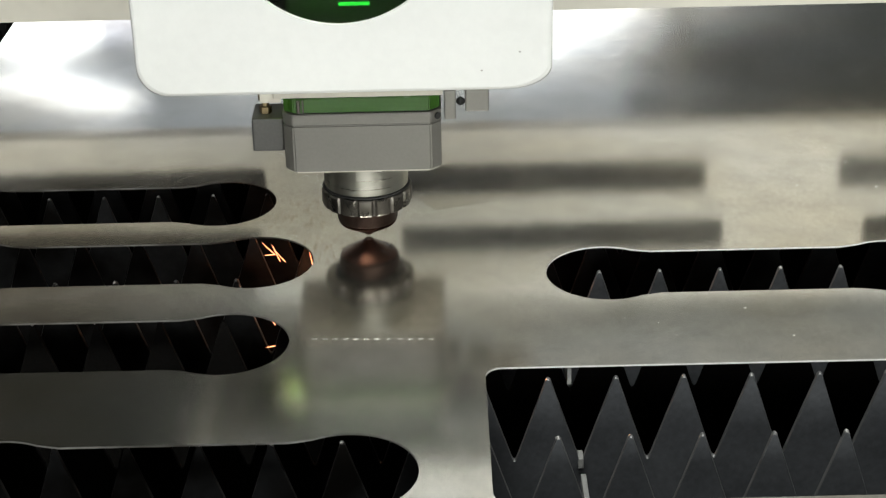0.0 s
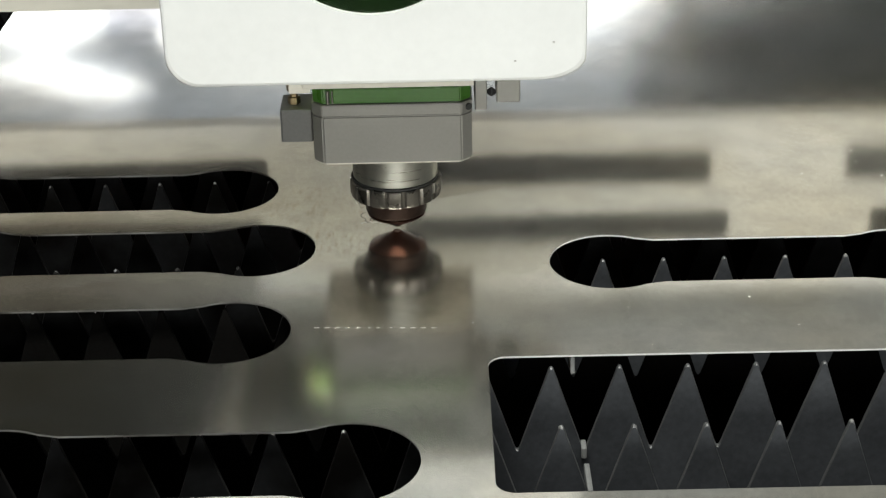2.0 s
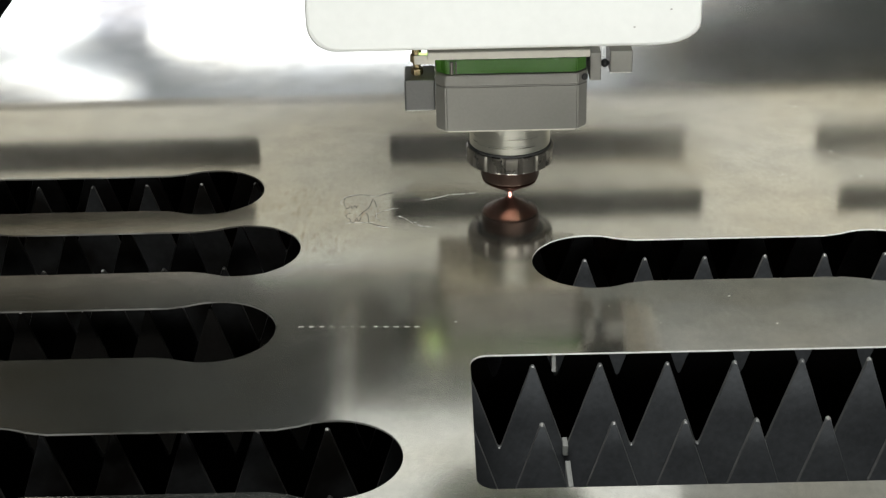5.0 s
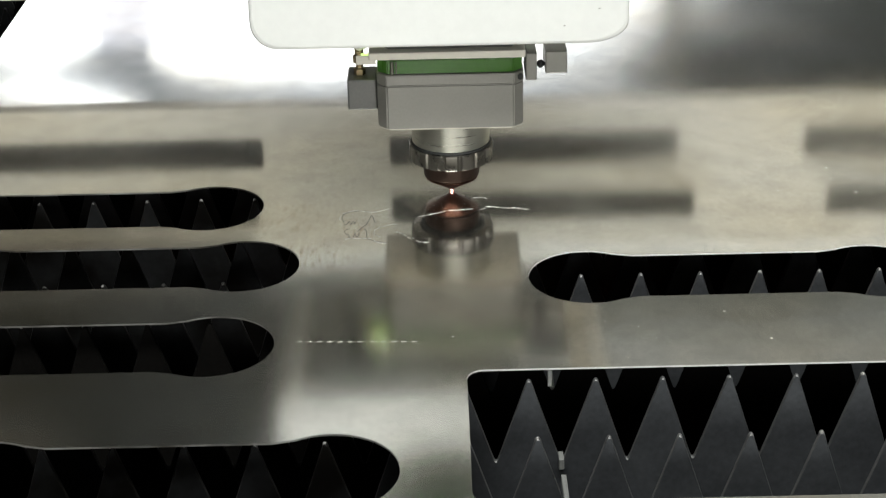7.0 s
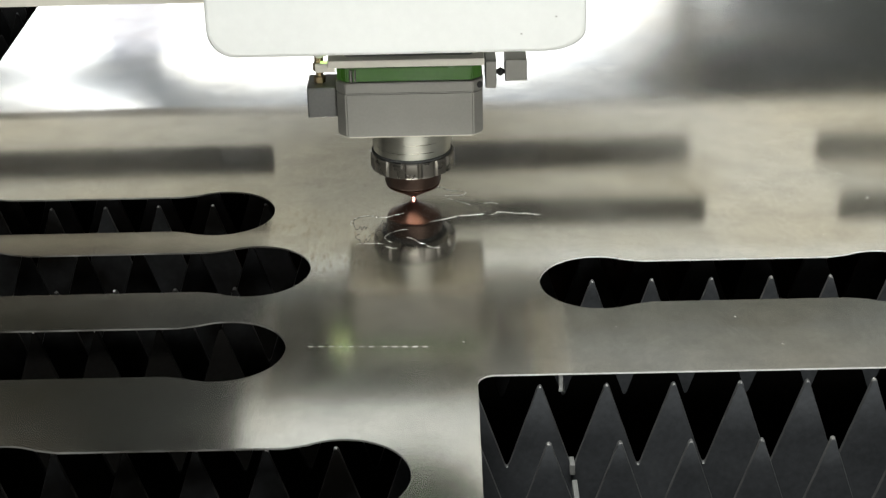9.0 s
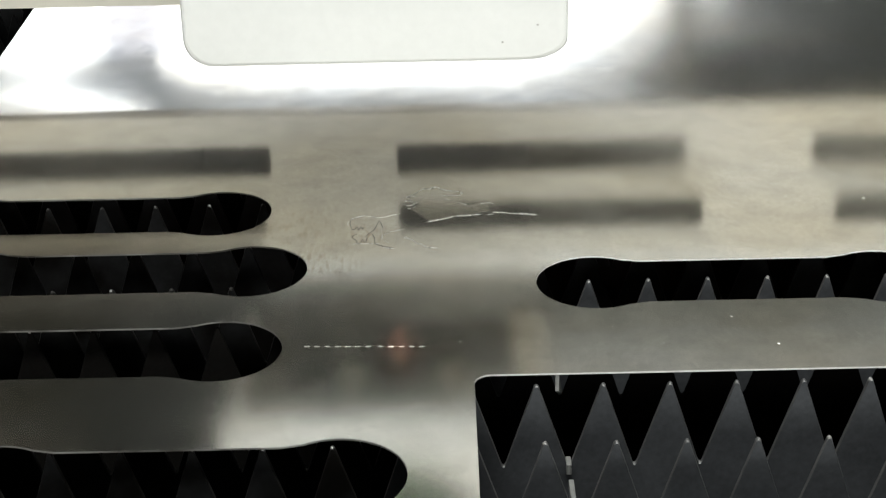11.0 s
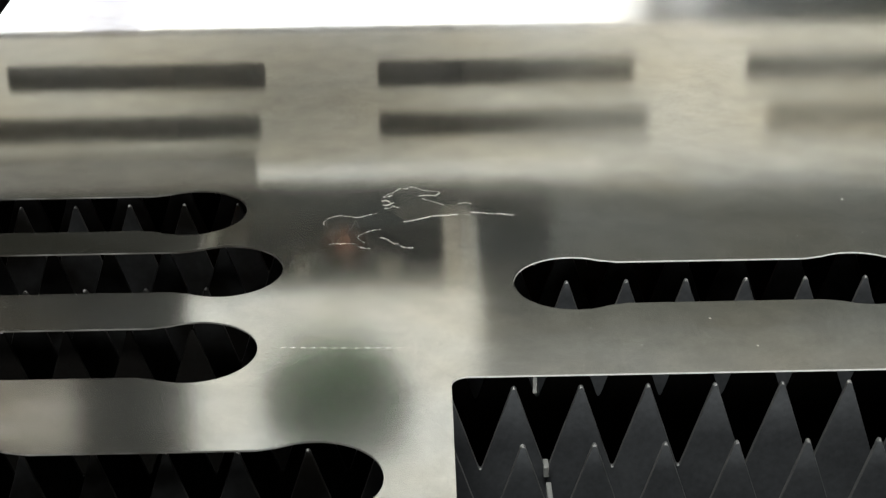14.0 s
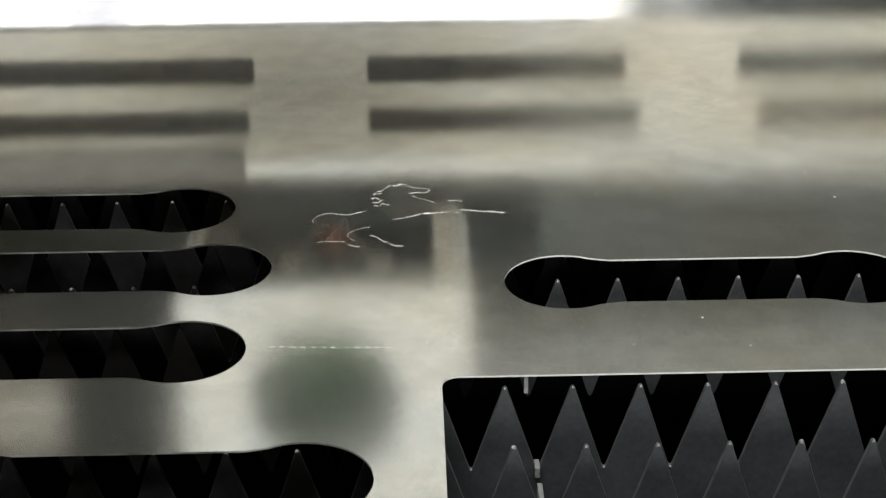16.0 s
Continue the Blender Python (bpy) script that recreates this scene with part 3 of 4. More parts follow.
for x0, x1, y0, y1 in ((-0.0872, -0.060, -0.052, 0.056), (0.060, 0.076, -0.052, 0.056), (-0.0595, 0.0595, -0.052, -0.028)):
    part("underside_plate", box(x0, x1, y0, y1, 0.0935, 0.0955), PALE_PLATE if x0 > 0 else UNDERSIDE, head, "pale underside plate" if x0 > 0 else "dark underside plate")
for x, z in ((0.0524, 0.1003), (0.0682, 0.1081)):
    part("scuff", box(x - 0.0005, x + 0.0004, -0.0563, -0.0559, z - 0.0003, z + 0.0003, 0.0001), GREY_PAINT, head)

CH = 0.0046
block_plan = [(-0.035 + CH, -0.022), (0.035 - CH, -0.022), (0.035, -0.022 + CH), (0.035, 0.04), (-0.035, 0.04), (-0.035, -0.022 + CH)]
nozzle = part("nozzle_block", prism(block_plan, 0.0420, 0.0640, 0.0006), ALU, head, "grey anodised sensor block")
part("block_lid", prism([(x * 1.004, y) for x, y in block_plan], 0.0642, 0.0693, 0.0004), ALU, nozzle)
part("green_window_slot", prism([(x * 0.985, y * 0.96) for x, y in block_plan], 0.0697, 0.0765, 0.0004), GREEN, nozzle, "green acrylic drawer")
part("drawer_pin", lathe([(0.0008, 0.0702), (0.0008, 0.076)], 10), STEEL_DARK, nozzle, "", pose(-0.0275, -0.0222, 0))
part("drawer_pin", lathe([(0.0004, 0.0702), (0.0004, 0.076)], 10), STEEL_DARK, nozzle, "", pose(-0.0255, -0.0222, 0))
part("mount_plate", box(-0.0385, 0.036, -0.0215, 0.04, 0.0768, 0.0805, 0.0006), PALE_PLATE, nozzle)
part("upper_body", box(-0.031, 0.031, -0.018, 0.04, 0.0807, 0.14, 0.002), ALU_DARK, nozzle)
# added emitter for the light that the drawer's end catches
part("drawer_end_glow", box(-0.0425, -0.0352, -0.0178, -0.0095, 0.0752, 0.0767, 0.0003), DRAWER_GLOW, nozzle, "added green glow at the end of the acrylic drawer")
# added plate that hides this glow from direct view
part("glow_shield", box(-0.0445, -0.0352, -0.0192, -0.0182, 0.0742, 0.0785, 0.0002), PALE_PLATE, nozzle)
part("indicator_bar", box(-0.0078, 0.0055, -0.0192, -0.0181, 0.1180, 0.1194, 0.0002), INDICATOR, nozzle, "glowing green indicator bar")
part("side_connector", box(-0.0495, -0.0352, -0.014, 0.006, 0.0492, 0.0648, 0.0008), ALU_DARK, nozzle, "grey gas connector block")
part("brass_fitting", lathe([(0.0028, 0.065), (0.0028, 0.068), (0.0018, 0.0684), (0.0018, 0.0705), (0.0031, 0.071), (0.0031, 0.0745), (0.0022, 0.075), (0.0022, 0.079)], 6), BRASS, nozzle, "brass push-in fitting", pose(-0.0435, -0.006, 0))
part("cable_loop", pipe(smooth_line([(-0.0435, -0.006, 0.079), (-0.0465, -0.010, 0.0815), (-0.0425, -0.013, 0.0805), (-0.038, -0.008, 0.0835), (-0.037, 0.0, 0.095)]), 0.0012, 8, False), WHITE_CABLE, nozzle, "white sensor cable", smooth=60)
part("side_clamp", box(0.0365, 0.0418, -0.014, 0.008, 0.0625, 0.0762, 0.0006), ALU, nozzle)
part("clamp_knob", lathe([(0.0008, 0), (0.0022, 0.0018), (0.0022, 0.0024), (0.0008, 0.0042)], 8), RUBBER, nozzle, "black knob", pose(0.0418, -0.008, 0.069, 0, 90, 0))
part("side_connector", box(0.0460, 0.0565, -0.012, 0.008, 0.0652, 0.0762, 0.0006), ALU, nozzle)
part("corner_screw", lathe([(0.0016, 0), (0.0016, 0.0006), (0.0008, 0.0007)], 12), RUBBER, nozzle, "", pose(0.0335, -0.0195, 0.0668, 90, 0, 35))
# added plate, pale to carry the light bounced up from the sheet
part("block_base", prism([(x * 0.97, y * 0.95) for x, y in block_plan], 0.0412, 0.0419), PALE_PLATE, nozzle, "pale plate under the block, bounced light in its colour")
part("barrel", lathe([(0.0188, 0.0432), (0.0193, 0.0425), (0.0193, 0.0282), (0.0188, 0.0276)], 64), STEEL, nozzle, "turned steel barrel", smooth=35)
part("gasket", lathe([(0.0193, 0.0279), (0.0199, 0.0276), (0.0200, 0.0270), (0.0190, 0.0266)], 64), RUBBER, nozzle, "black rubber seal", smooth=50)


def knurled_ring():
    bm = bmesh.new()
    n, flutes = 144, 16
    rings = []
    for r0, z, depth in ((0.0190, 0.0268, 0), (0.0204, 0.0266, 0.3), (0.0208, 0.0259, 1), (0.0208, 0.0196, 1), (0.0204, 0.0186, 0.6), (0.0180, 0.0182, 0), (0.0150, 0.0180, 0)):
        ring = []
        for i in range(n):
            k = (i * flutes / n) % 1
            r = r0 - 0.0008 * depth * (1 if 0.36 < k < 0.64 else 0)
            a = 2 * math.pi * i / n
            ring.append(bm.verts.new((r * math.cos(a), r * math.sin(a), z)))
        rings.append(ring)
    for a, b in zip(rings, rings[1:]):
        for i in range(n):
            bm.faces.new((a[i], a[(i + 1) % n], b[(i + 1) % n], b[i]))
    bm.faces.new(rings[0])
    bm.faces.new(rings[-1][::-1])
    return bm


part("lock_ring", knurled_ring(), STEEL_DARK, nozzle, "fluted steel lock ring", smooth=25)
COLLAR = surface("burnt_copper", (0.055, 0.034, 0.026), 0.42, 0.8, 0.3, 150, 0.15, 0.1)
# black disc added as the shade under the lock ring
part("ring_shade", lathe([(0.0130, 0.0183), (0.0165, 0.0181), (0.0160, 0.0174), (0.0130, 0.0172)], 64), RUBBER, nozzle, "black disc standing in for shade under the ring", smooth=35)
part("nozzle_collar", lathe([(0.0130, 0.0171), (0.0138, 0.0166), (0.0140, 0.0108), (0.0136, 0.0096), (0.0110, 0.0094)], 64), COLLAR, nozzle, "heat-darkened copper collar", smooth=35)
part("nozzle_tip", lathe([(0.0125, 0.0093), (0.0134, 0.0088), (0.0130, 0.0080), (0.0026, 0.0022), (0.0018, 0.0013), (0.0008, 0.0013)], 64), COPPER, nozzle, "copper nozzle cone", smooth=35)
spot = bmesh.new()
bmesh.ops.create_icosphere(spot, subdivisions=2, radius=0.0006)
spot = part("melt_spot", spot, HOT, nozzle, "glowing melt under the nozzle", pose(0, -0.0004, 0.0008))

# ---- marks on the sheet ----
drag = tagged(new("pierce_line"), "row of short bright pierced dashes in the sheet", "cut mark")
for i in range(12):
    x = -0.0555 + 0.0043 * i + (0.0012 if i > 6 else 0)
    y = -0.0845 - 0.0002 * i
    part("dash", pipe([(x, y, 0), (x + 0.0005, y, 0.0001), (x + 0.0021, y, 0.0001), (x + 0.0026, y, 0)], 0.00013, 6), KERF, drag)

SPECKS = [(0.1750, 0.0640), (0.1570, 0.1130), (0.1590, 0.0905), (0.0760, -0.0720), (0.1440, -0.0905), (0.0105, -0.0830), (0.0960, -0.0880), (-0.1950, 0.1500), (0.2050, 0.0920), (0.2130, 0.0600), (-0.2420, 0.2050), (0.1280, -0.0650)]
for x, y in SPECKS:
    b = bmesh.new()
    bmesh.ops.create_icosphere(b, subdivisions=1, radius=random.uniform(0.0003, 0.0006))
    bmesh.ops.scale(b, vec=(1.3, 1, 0.5), verts=b.verts)
    tagged(part("metal_speck", b, KERF, at=pose(x, y, 0.0001)), "tiny bright metal speck lying on the sheet", "metal speck", "metal specks on the sheet")

def dust():
    """Fine grindings strewn over the clean half of the sheet."""
    bm = bmesh.new()
    for k in range(100):
        x, y = random.uniform(0.04, 0.30), random.uniform(-0.106, 0.25)
        if any(min(p[0] for p in h) < x < max(p[0] for p in h) and min(p[1] for p in h) < y < max(p[1] for p in h) for h in HOLES):
            continue
        r = random.choice((0.00012, 0.00015, 0.00015, 0.00018, 0.00024))
        b = bmesh.ops.create_icosphere(bm, subdivisions=1, radius=r)
        bmesh.ops.scale(bm, vec=(random.uniform(0.8, 2.0), 1, 0.6), verts=b["verts"])
        bmesh.ops.translate(bm, vec=(x, y, 0.00005), verts=b["verts"])
    return bm


tagged(part("metal_dust", dust(), KERF), "fine bright grinding dust strewn over the sheet", "metal dust", kind="stuff")

cuts = []


def cut_stroke(name, burr, radius, t, *pts):
    """One burr of the horse's outline through points in millimetres, cut at second t."""
    line = smooth_line([(x / 1000, y / 1000) for x, y in pts], 6)
    line = [p + Vector((random.uniform(-1, 1) * 0.0002, random.uniform(-1, 1) * 0.0003, 0)) for p in line]
    bm = pipe(line, 0.66 * radius, 6)
    for v in bm.verts:
        v.co.z *= 0.6 + 0.9 * abs(noise.noise(v.co * 260))
    if burr == "bright":
        ob = tagged(part("cut_line", bm, KERF, smooth=80), "thin bright laser-cut line of a running horse outline", "cut line", "cut lines of the horse outline")
    else:
        ob = tagged(part("cut_line", bm, KERF_DARK, smooth=80), "thin dark scorched curl of the horse's cut tail", "cut line", "cut lines of the horse outline")
    cuts.append((ob, t))


cut_stroke("tail", "dark", 0.0002, 0.2, (-30.0, 50.7), (-36.3, 49.7), (-40.4, 47.2), (-41.3, 41.8), (-40.2, 36.4))
cut_stroke("tail_curl", "dark", 0.00022, 0.3, (-40.5, 35.1), (-38.8, 35.0), (-37.8, 38.3), (-36.9, 34.3), (-35.9, 38.2), (-35.0, 34.8), (-34.6, 38.1))
cut_stroke("tail_hair", "dark", 0.00022, 0.4, (-37.5, 29.7), (-39.6, 26.5), (-38.6, 23.2), (-37.5, 22.5), (-37.1, 18.7), (-35.5, 18.6), (-34.6, 23.7), (-33.4, 19.7), (-32.5, 24.8))
cut_stroke("flank", "dark", 0.00022, 0.9, (-33.6, 25.6), (-31.6, 30.0), (-29.0, 35.2), (-27.3, 44.4), (-26.1, 40.3), (-25.2, 35.6))
cut_stroke("hock", "dark", 0.0002, 1.4, (-30.2, 29.3), (-29.0, 24.7), (-28.5, 18.2), (-26.3, 16.2), (-23.0, 14.1), (-19.3, 12.6))
cut_stroke("back", "bright", 0.0003, 2.2, (-41.5, 46.4), (-39.2, 49.0), (-35.1, 50.8), (-31.0, 49.9), (-26.6, 48.4), (-21.4, 50.8), (-16.8, 53.3))
cut_stroke("rump", "bright", 0.00022, 0.2, (-41.5, 46.4), (-42.7, 42.5), (-42.0, 39.2))
cut_stroke("hind_thigh", "bright", 0.00025, 1.2, (-14.6, 34.0), (-18.4, 32.8), (-23.7, 29.2), (-25.7, 24.9), (-24.0, 21.0), (-22.1, 19.0))
cut_stroke("hind_fetlock", "bright", 0.00022, 0.8, (-39.3, 17.3), (-36.7, 18.4), (-31.3, 18.2), (-26.3, 17.9))
cut_stroke("hind_hoof", "bright", 0.0004, 1.8, (-25.4, 14.8), (-22.5, 12.8), (-19.3, 12.0))
cut_stroke("second_leg", "bright", 0.0004, 2.6, (-15.0, 24.3), (-11.5, 22.3), (-8.8, 17.7), (-6.2, 17.0))
cut_stroke("second_hoof", "bright", 0.0005, 3.0, (-5.6, 14.5), (-3.0, 12.5), (0.7, 12.3))
cut_stroke("belly", "bright", 0.0004, 4.0, (-4.4, 42.0), (0.5, 43.7), (6.0, 46.1), (9.3, 48.6))
cut_stroke("fore_leg", "bright", 0.0005, 4.6, (10.1, 48.6), (15.6, 49.0), (22.5, 50.0))
cut_stroke("fore_fetlock", "bright", 0.0004, 5.2, (26.1, 49.2), (27.5, 49.8), (28.6, 49.7))
cut_stroke("fore_hoof", "bright", 0.00042, 5.6, (28.1, 52.4), (33.6, 51.5), (39.0, 49.9), (44.5, 49.6), (47.7, 48.1), (50.2, 48.0))
cut_stroke("hoof_tip", "bright", 0.0007, 5.7, (41.2, 49.8), (43.4, 49.7), (45.5, 48.9))
cut_stroke("knee", "bright", 0.0004, 6.6, (22.9, 63.0), (26.2, 64.2), (28.4, 63.4), (29.5, 61.9))
cut_stroke("chest", "bright", 0.00035, 7.2, (4.8, 70.1), (9.0, 67.1), (13.1, 64.1), (15.9, 61.9))
cut_stroke("jaw", "bright", 0.0004, 7.8, (2.9, 73.0), (7.7, 74.2), (11.9, 74.0), (13.9, 76.8), (13.1, 78.9))
cut_stroke("face", "bright", 0.00035, 8.3, (13.1, 78.9), (7.7, 79.9), (3.5, 82.3), (1.2, 85.3), (-0.8, 84.7), (-2.7, 82.6), (-5.0, 84.2), (-7.8, 80.7), (-9.8, 77.2))
cut_stroke("forelock", "bright", 0.0008, 8.2, (-2.5, 83.3), (-1.0, 84.7), (1.0, 85.3))
cut_stroke("mane", "bright", 0.0004, 8.7, (-9.8, 77.2), (-12.0, 75.9), (-14.0, 72.5), (-11.2, 73.8), (-9.5, 74.4))
cut_stroke("mane_curl", "bright", 0.0005, 8.9, (-15.0, 67.6), (-12.5, 68.2), (-10.5, 65.3), (-8.9, 65.9))
cut_stroke("mane_lock", "bright", 0.0005, 9.1, (-14.7, 62.8), (-12.2, 62.6), (-10.0, 63.9))
cut_stroke("mane_end", "bright", 0.0005, 9.3, (-13.5, 59.3), (-11.0, 58.4), (-9.4, 61.8), (-7.7, 59.7), (-5.2, 60.2))


piece = prism([(-0.0135, -0.001), (-0.010, 0.012), (-0.003, 0.019), (0.006, 0.0145), (0.001, 0.007), (0.0095, -0.0035), (0.020, -0.002), (0.021, -0.011), (0.005, -0.0160), (-0.009, -0.021), (-0.018, -0.007)], -0.0003, 0.00004)
cutout = tagged(part("cut_out_piece", piece, SHEET), "loose shiny steel piece cut from the sheet", "cut-out")

# ---- sparks under the sheet ----
def spark(length, radius):
    """A glowing streak that tapers along its flight, x forward."""
    return tagged(part("spark", pipe([(-length * 0.5, 0, 0), (-length * 0.2, 0, 0), (length * 0.35, 0, 0), (length * 0.5, 0, 0)], radius, 5), SPARK), "glowing orange spark flying under the sheet", "spark", "sparks from the cut")


FLIGHTS = []


def burst(t, *flights):
    """Sparks that fly at second t: x and y of the middle of each flight, heading and length."""
    FLIGHTS.extend((t, x, y, -0.012, turn, length) for x, y, turn, length in flights)


burst(0.0, (-0.0832, 0.0298, -52, 0.0115), (-0.0768, 0.0208, -57, 0.0106), (-0.0793, 0.0248, -70, 0.0139), (-0.0821, 0.0232, 40, 0.0063), (-0.0622, 0.0175, -79, 0.0105), (-0.0745, -0.0681, 41, 0.0050), (-0.0749, -0.0463, -62, 0.0034))
burst(0.5, (-0.0818, 0.0079, -41, 0.0291), (-0.0800, 0.0041, -32, 0.0216), (-0.0780, 0.0019, -29, 0.0147), (-0.0788, -0.0005, -15, 0.0152), (-0.0766, 0.0072, -57, 0.0212), (-0.0742, 0.0050, -61, 0.0135), (-0.0772, -0.0598, 60, 0.0118), (-0.0775, -0.0647, 58, 0.0056))
burst(0.5, (-0.0999, 0.0808, -3, 0.0030))
burst(1.0, (-0.0901, 0.0399, -31, 0.0037), (-0.0781, -0.0030, -22, 0.0072), (-0.0799, 0.0171, -68, 0.0037), (-0.0763, -0.0454, -3, 0.0120), (-0.0716, -0.0655, 62, 0.0123), (-0.0768, -0.0421, -66, 0.0123))
burst(2.5, (-0.0800, 0.0017, 43, 0.0469), (-0.0758, 0.0045, 41, 0.0305), (-0.1113, -0.0671, 57, 0.0112), (-0.1055, -0.0605, 35, 0.0068), (-0.1095, -0.0713, 48, 0.0087), (-0.1098, -0.0550, -32, 0.0129), (-0.1004, -0.0450, 57, 0.0118), (-0.0963, -0.0467, 53, 0.0123))
burst(2.5, (-0.0941, -0.0471, 59, 0.0156), (-0.0782, -0.0512, -35, 0.0132), (-0.0801, -0.0486, -57, 0.0115), (-0.0747, -0.0619, 74, 0.0143), (-0.0766, -0.0643, 61, 0.0101), (-0.0736, -0.0665, 66, 0.0096), (-0.1305, -0.0515, 22, 0.0034), (-0.1201, -0.0473, -60, 0.0129))
burst(3.5, (-0.1317, 0.0021, 13, 0.0090), (-0.1061, 0.0120, 5, 0.0119), (-0.0854, 0.0173, 7, 0.0047), (-0.0796, 0.0010, 37, 0.0328), (-0.0769, 0.0355, -60, 0.0146), (-0.0759, 0.0341, -108, 0.0118), (-0.0762, 0.0355, -84, 0.0160), (-0.1035, -0.0429, 55, 0.0139))
burst(3.5, (-0.1013, -0.0500, 55, 0.0128), (-0.1002, -0.0590, 60, 0.0080), (-0.0999, -0.0650, 66, 0.0053), (-0.0742, -0.0675, 59, 0.0040), (0.0524, -0.0126, -48, 0.0078), (0.0511, -0.0144, 34, 0.0031))
burst(6.0, (0.0543, 0.0062, -14, 0.0104), (0.0527, 0.0069, 51, 0.0088), (0.0526, -0.0081, -83, 0.0193), (0.0511, -0.0099, -83, 0.0192), (0.0522, -0.0180, -68, 0.0049), (0.0562, -0.0046, -52, 0.0101), (0.0574, 0.0080, -70, 0.0107), (0.0597, 0.0154, -51, 0.0038))
burst(6.0, (0.0564, -0.0017, -77, 0.0060), (0.0541, 0.0095, 25, 0.0068), (0.0512, 0.0007, -73, 0.0107), (0.0774, -0.0098, -28, 0.0030), (0.1066, 0.0083, -48, 0.0140), (0.1066, -0.0128, -104, 0.0115), (0.1052, -0.0180, 15, 0.0030), (0.1368, 0.0049, -49, 0.0055))
burst(7.5, (0.1344, 0.0105, -38, 0.0133))
burst(6.5, *((0.053 + 0.0055 * (k % 9), 0.013 - 0.0062 * (k % 5) - 0.002 * (k % 3), -52 + 8 * (k % 3), 0.010 + 0.002 * (k % 6)) for k in range(26)))
burst(6.5, *((0.0520 + 0.0011 * (k % 7), 0.006 - 0.0042 * (k % 5), -50 + 25 * (k % 5), 0.006 + 0.002 * (k % 3)) for k in range(18)))
burst(6.5, *((0.056 + 0.0041 * (k % 11), 0.012 - 0.0047 * (k % 7), -50 + 4 * (k % 4), 0.013 + 0.003 * (k % 4)) for k in range(24)))
burst(6.5, (0.101, -0.006, -57, 0.022), (0.134, -0.090, -52, 0.007))


def spray():
    """The white-hot mass where the cut sprays through: many short blobs in one clump."""
    bm = bmesh.new()
    for k in range(40):
        u, v = random.random(), random.uniform(-1, 1)
        b = bmesh.ops.create_icosphere(bm, subdivisions=1, radius=random.uniform(0.0007, 0.0022) * (1.1 - 0.6 * u))
        bmesh.ops.translate(bm, vec=(0.011 * u - 0.002, 0.0125 * v * (1 - 0.5 * u) - 0.004 * u, random.uniform(-0.002, 0.002)), verts=b["verts"])
    return tagged(part("spark_spray", bm, FLARE), "white-hot spray of molten steel under the slot", "spark spray")


flare = spray()
sparks = [(spark(row[5], 0.00019), row) for row in FLIGHTS]

# ---- motion ----
HEAD = [  # seconds, x and y of the nozzle
    (0.0, -0.0346, 0.0166), (0.5, -0.0315, 0.0281), (1.0, -0.0247, 0.0341), (1.5, -0.0254, 0.0165), (2.0, -0.0224, 0.0117), (2.5, -0.0222, 0.0298),
    (3.0, -0.0083, 0.0170), (3.5, 0.0021, 0.0111), (3.7, 0.0030, 0.0184), (4.4, 0.0160, 0.0420), (5.2, 0.0420, 0.0500), (5.8, 0.0397, 0.0533), (6.0, 0.0281, 0.0532),
    (6.5, 0.0122, 0.0645), (7.0, 0.0125, 0.0735), (7.5, 0.0029, 0.0802), (8.0, -0.0035, 0.0808), (8.5, -0.0120, 0.0752), (9.0, -0.0123, 0.0715),
    (9.2, -0.0112, 0.0671), (10.0, -0.0150, 0.0640), (11.2, -0.0230, 0.0700), (11.3, -0.0260, 0.0672), (11.4, -0.0333, 0.0461), (11.5, -0.0410, 0.0205), (11.7, -0.0417, 0.0125),
    (12.0, -0.0417, 0.0120), (12.5, -0.0421, 0.0124), (12.6, -0.0422, 0.0150), (12.7, -0.0423, 0.0310), (12.8, -0.0423, 0.0690), (12.9, -0.0423, 0.0980), (13.0, -0.0423, 0.1270),
    (13.1, -0.0423, 0.1640), (13.2, -0.0423, 0.1920), (13.3, -0.0423, 0.2130), (13.5, -0.0423, 0.2290), (14.0, -0.0423, 0.2300), (16.0, -0.0423, 0.2300)]
LIFT = [(0.0, 0.0), (3.5, 0.0), (6.0, 0.0), (9.2, 0.0), (9.6, 0.0), (10.4, 0.05), (11.2, 0.076), (16.0, 0.076)]


def setback(t):
    """How far the hood sits back from the floating nozzle."""
    return 0.0095 * (min(1, max(0, (t - 3.5) / 2.5)) - min(1, max(0, (t - 9.2) / 0.4)))


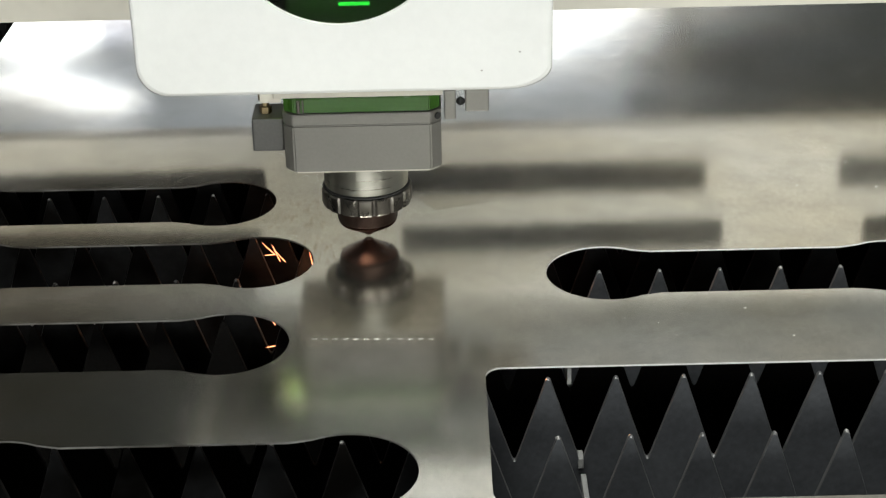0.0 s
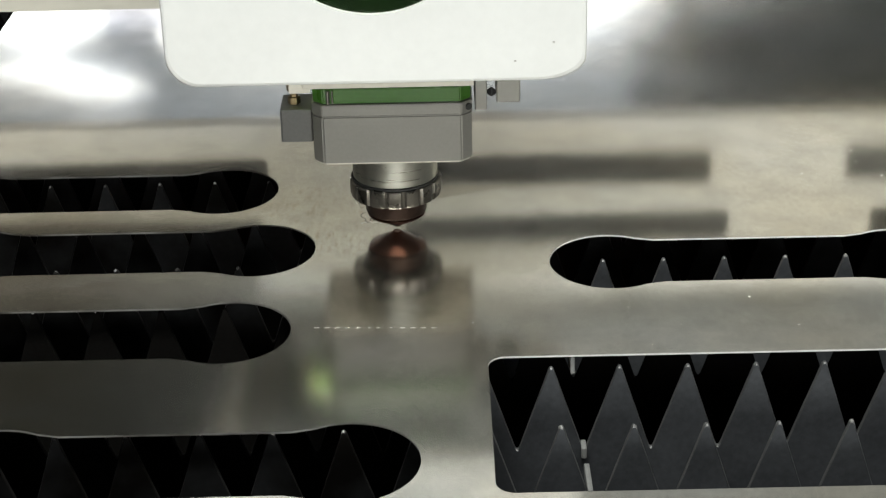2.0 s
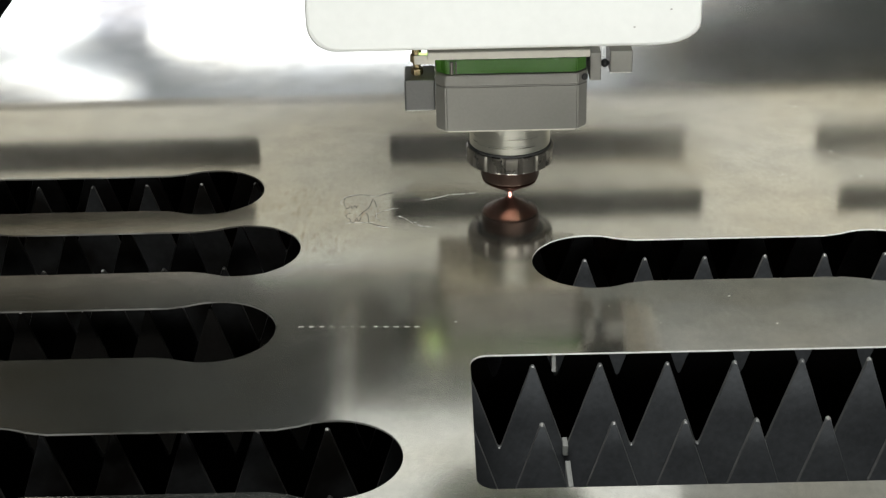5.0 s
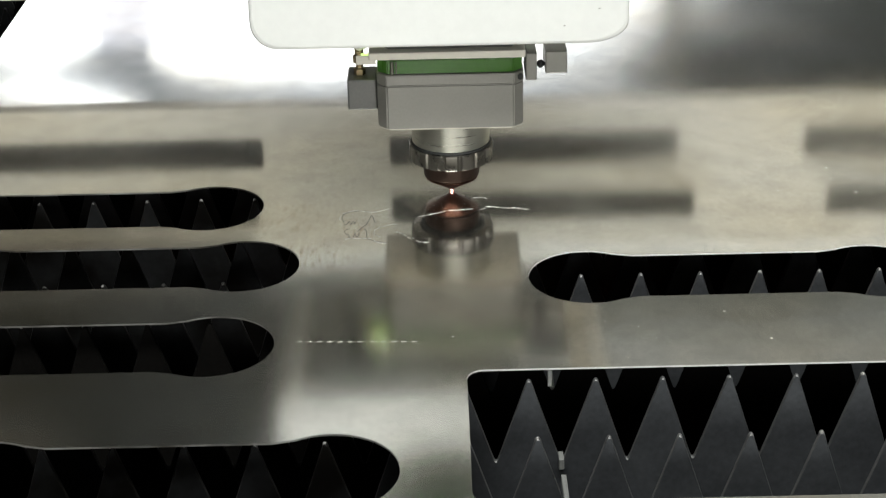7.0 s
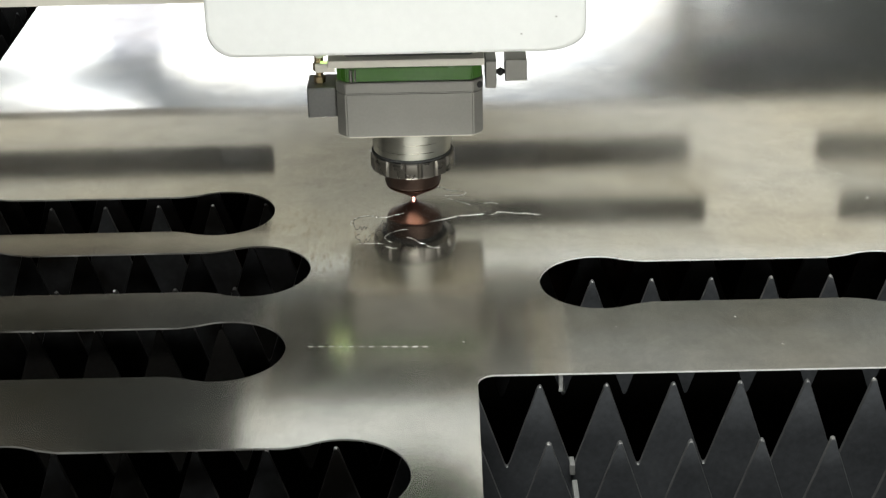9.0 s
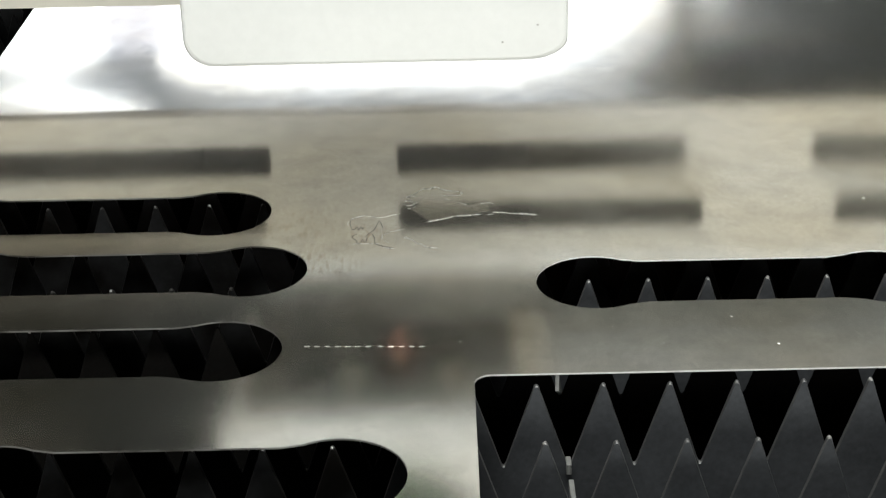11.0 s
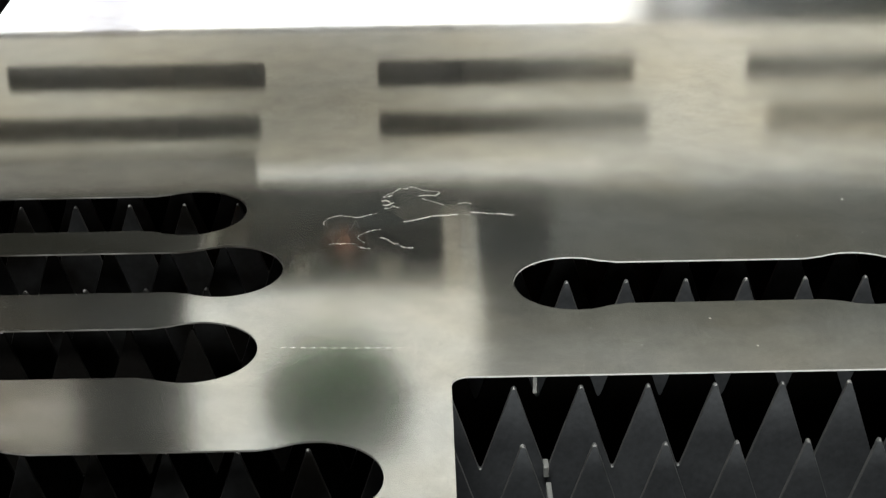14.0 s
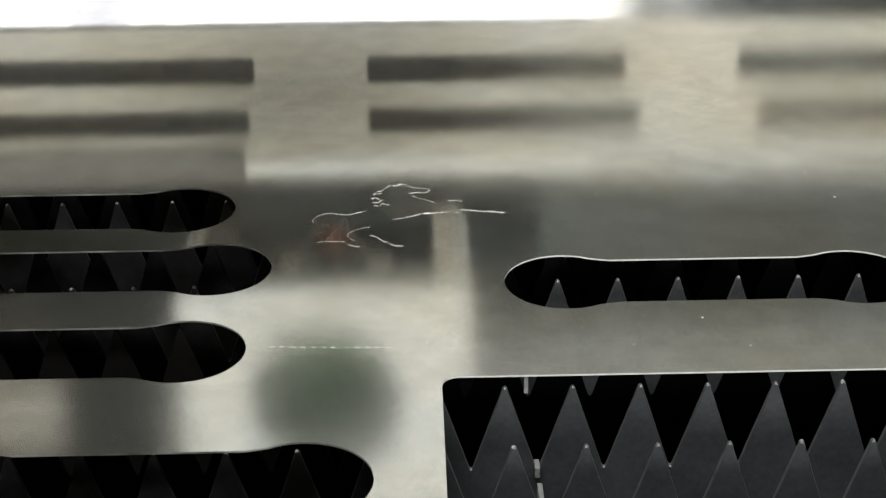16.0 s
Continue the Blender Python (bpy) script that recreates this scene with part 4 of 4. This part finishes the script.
def motions():
    walk(head, [(t, pose(x, y + setback(t), 0.010 * min(1, max(0, (t - 12.5) / 1.0)))) for t, x, y in HEAD])
    walk(gantry, [(t, pose(0, y + BEAM_AT, 0)) for t, x, y in HEAD])
    walk(nozzle, [(t, pose(0, -setback(t), z)) for t, z in LIFT])
    walk(spot, [(t, pose(0, -0.0004, z)) for t, z in ((0.0, 0.0045), (0.2, 0.0045), (0.35, 0.0008), (1.1, 0.0008), (1.3, 0.0045), (2.2, 0.0045), (2.4, 0.0008), (2.7, 0.0008), (2.9, 0.0045), (3.1, 0.0045), (3.3, 0.0008), (9.4, 0.0008), (9.6, 0.0045), (16.0, 0.0045))])
    walk(cutout, [(0.0, pose(0.006, 0.065, 0)), (9.3, pose(0.006, 0.065, 0)), (9.9, pose(0.006, 0.065, 0.0001, -0.25, 0.2, 0)), (12.5, pose(0.006, 0.065, 0.0001, -0.25, 0.2, 0)), (13.2, pose(0.006, 0.065, 0)), (16.0, pose(0.006, 0.065, 0))])
    for ob, t in cuts:
        walk(ob, [(0.0, pose(0, 0, -0.0025)), (t, pose(0, 0, -0.0025)), (t + 0.3, pose(0, 0, 0)), (16.0, pose(0, 0, 0))])

    low = pose(0.0, 0.035, -0.285)
    high = pose(-0.046, 0.016, -0.022)
    jet = [(0.0, high), (1.1, high), (1.3, low), (2.2, low), (2.4, pose(-0.047, 0.016, -0.018)), (2.6, high), (2.75, low), (3.2, low), (3.4, high), (3.6, high)]
    walk(flare, jet + [(4.2, low), (6.2, low), (6.4, pose(0.0525, -0.001, -0.014)), (6.5, pose(0.0530, -0.001, -0.010)), (6.6, pose(0.0535, -0.001, -0.014)), (6.85, low), (16.0, low)])

    # each spark waits on the dark tray under the nozzle, flies outwards through its slot's view, and dies on the tray beyond
    for ob, (t, x, y, z, turn, length) in sparks:
        c, s = math.cos(radians(turn)) * 0.02, math.sin(radians(turn)) * 0.02
        rest, far = pose(0.0, 0.035, -0.290, 0, 0, turn), pose(x + 4 * c, 0.30, -0.290, 0, 0, turn)
        rows = [(0.0, rest), (max(t - 0.24, 0.02), rest), (t - 0.1, pose(x - c, y - s, z - 0.03, 0, 0, turn)), (t, pose(x, y, z, 0, 12, turn)), (t + 0.1, pose(x + c, y + s, z - 0.05, 0, 20, turn)), (t + 0.3, far), (16.0, far)]
        walk(ob, [r for r in rows if r[0] >= t] if t < 0.3 else rows)


motions()
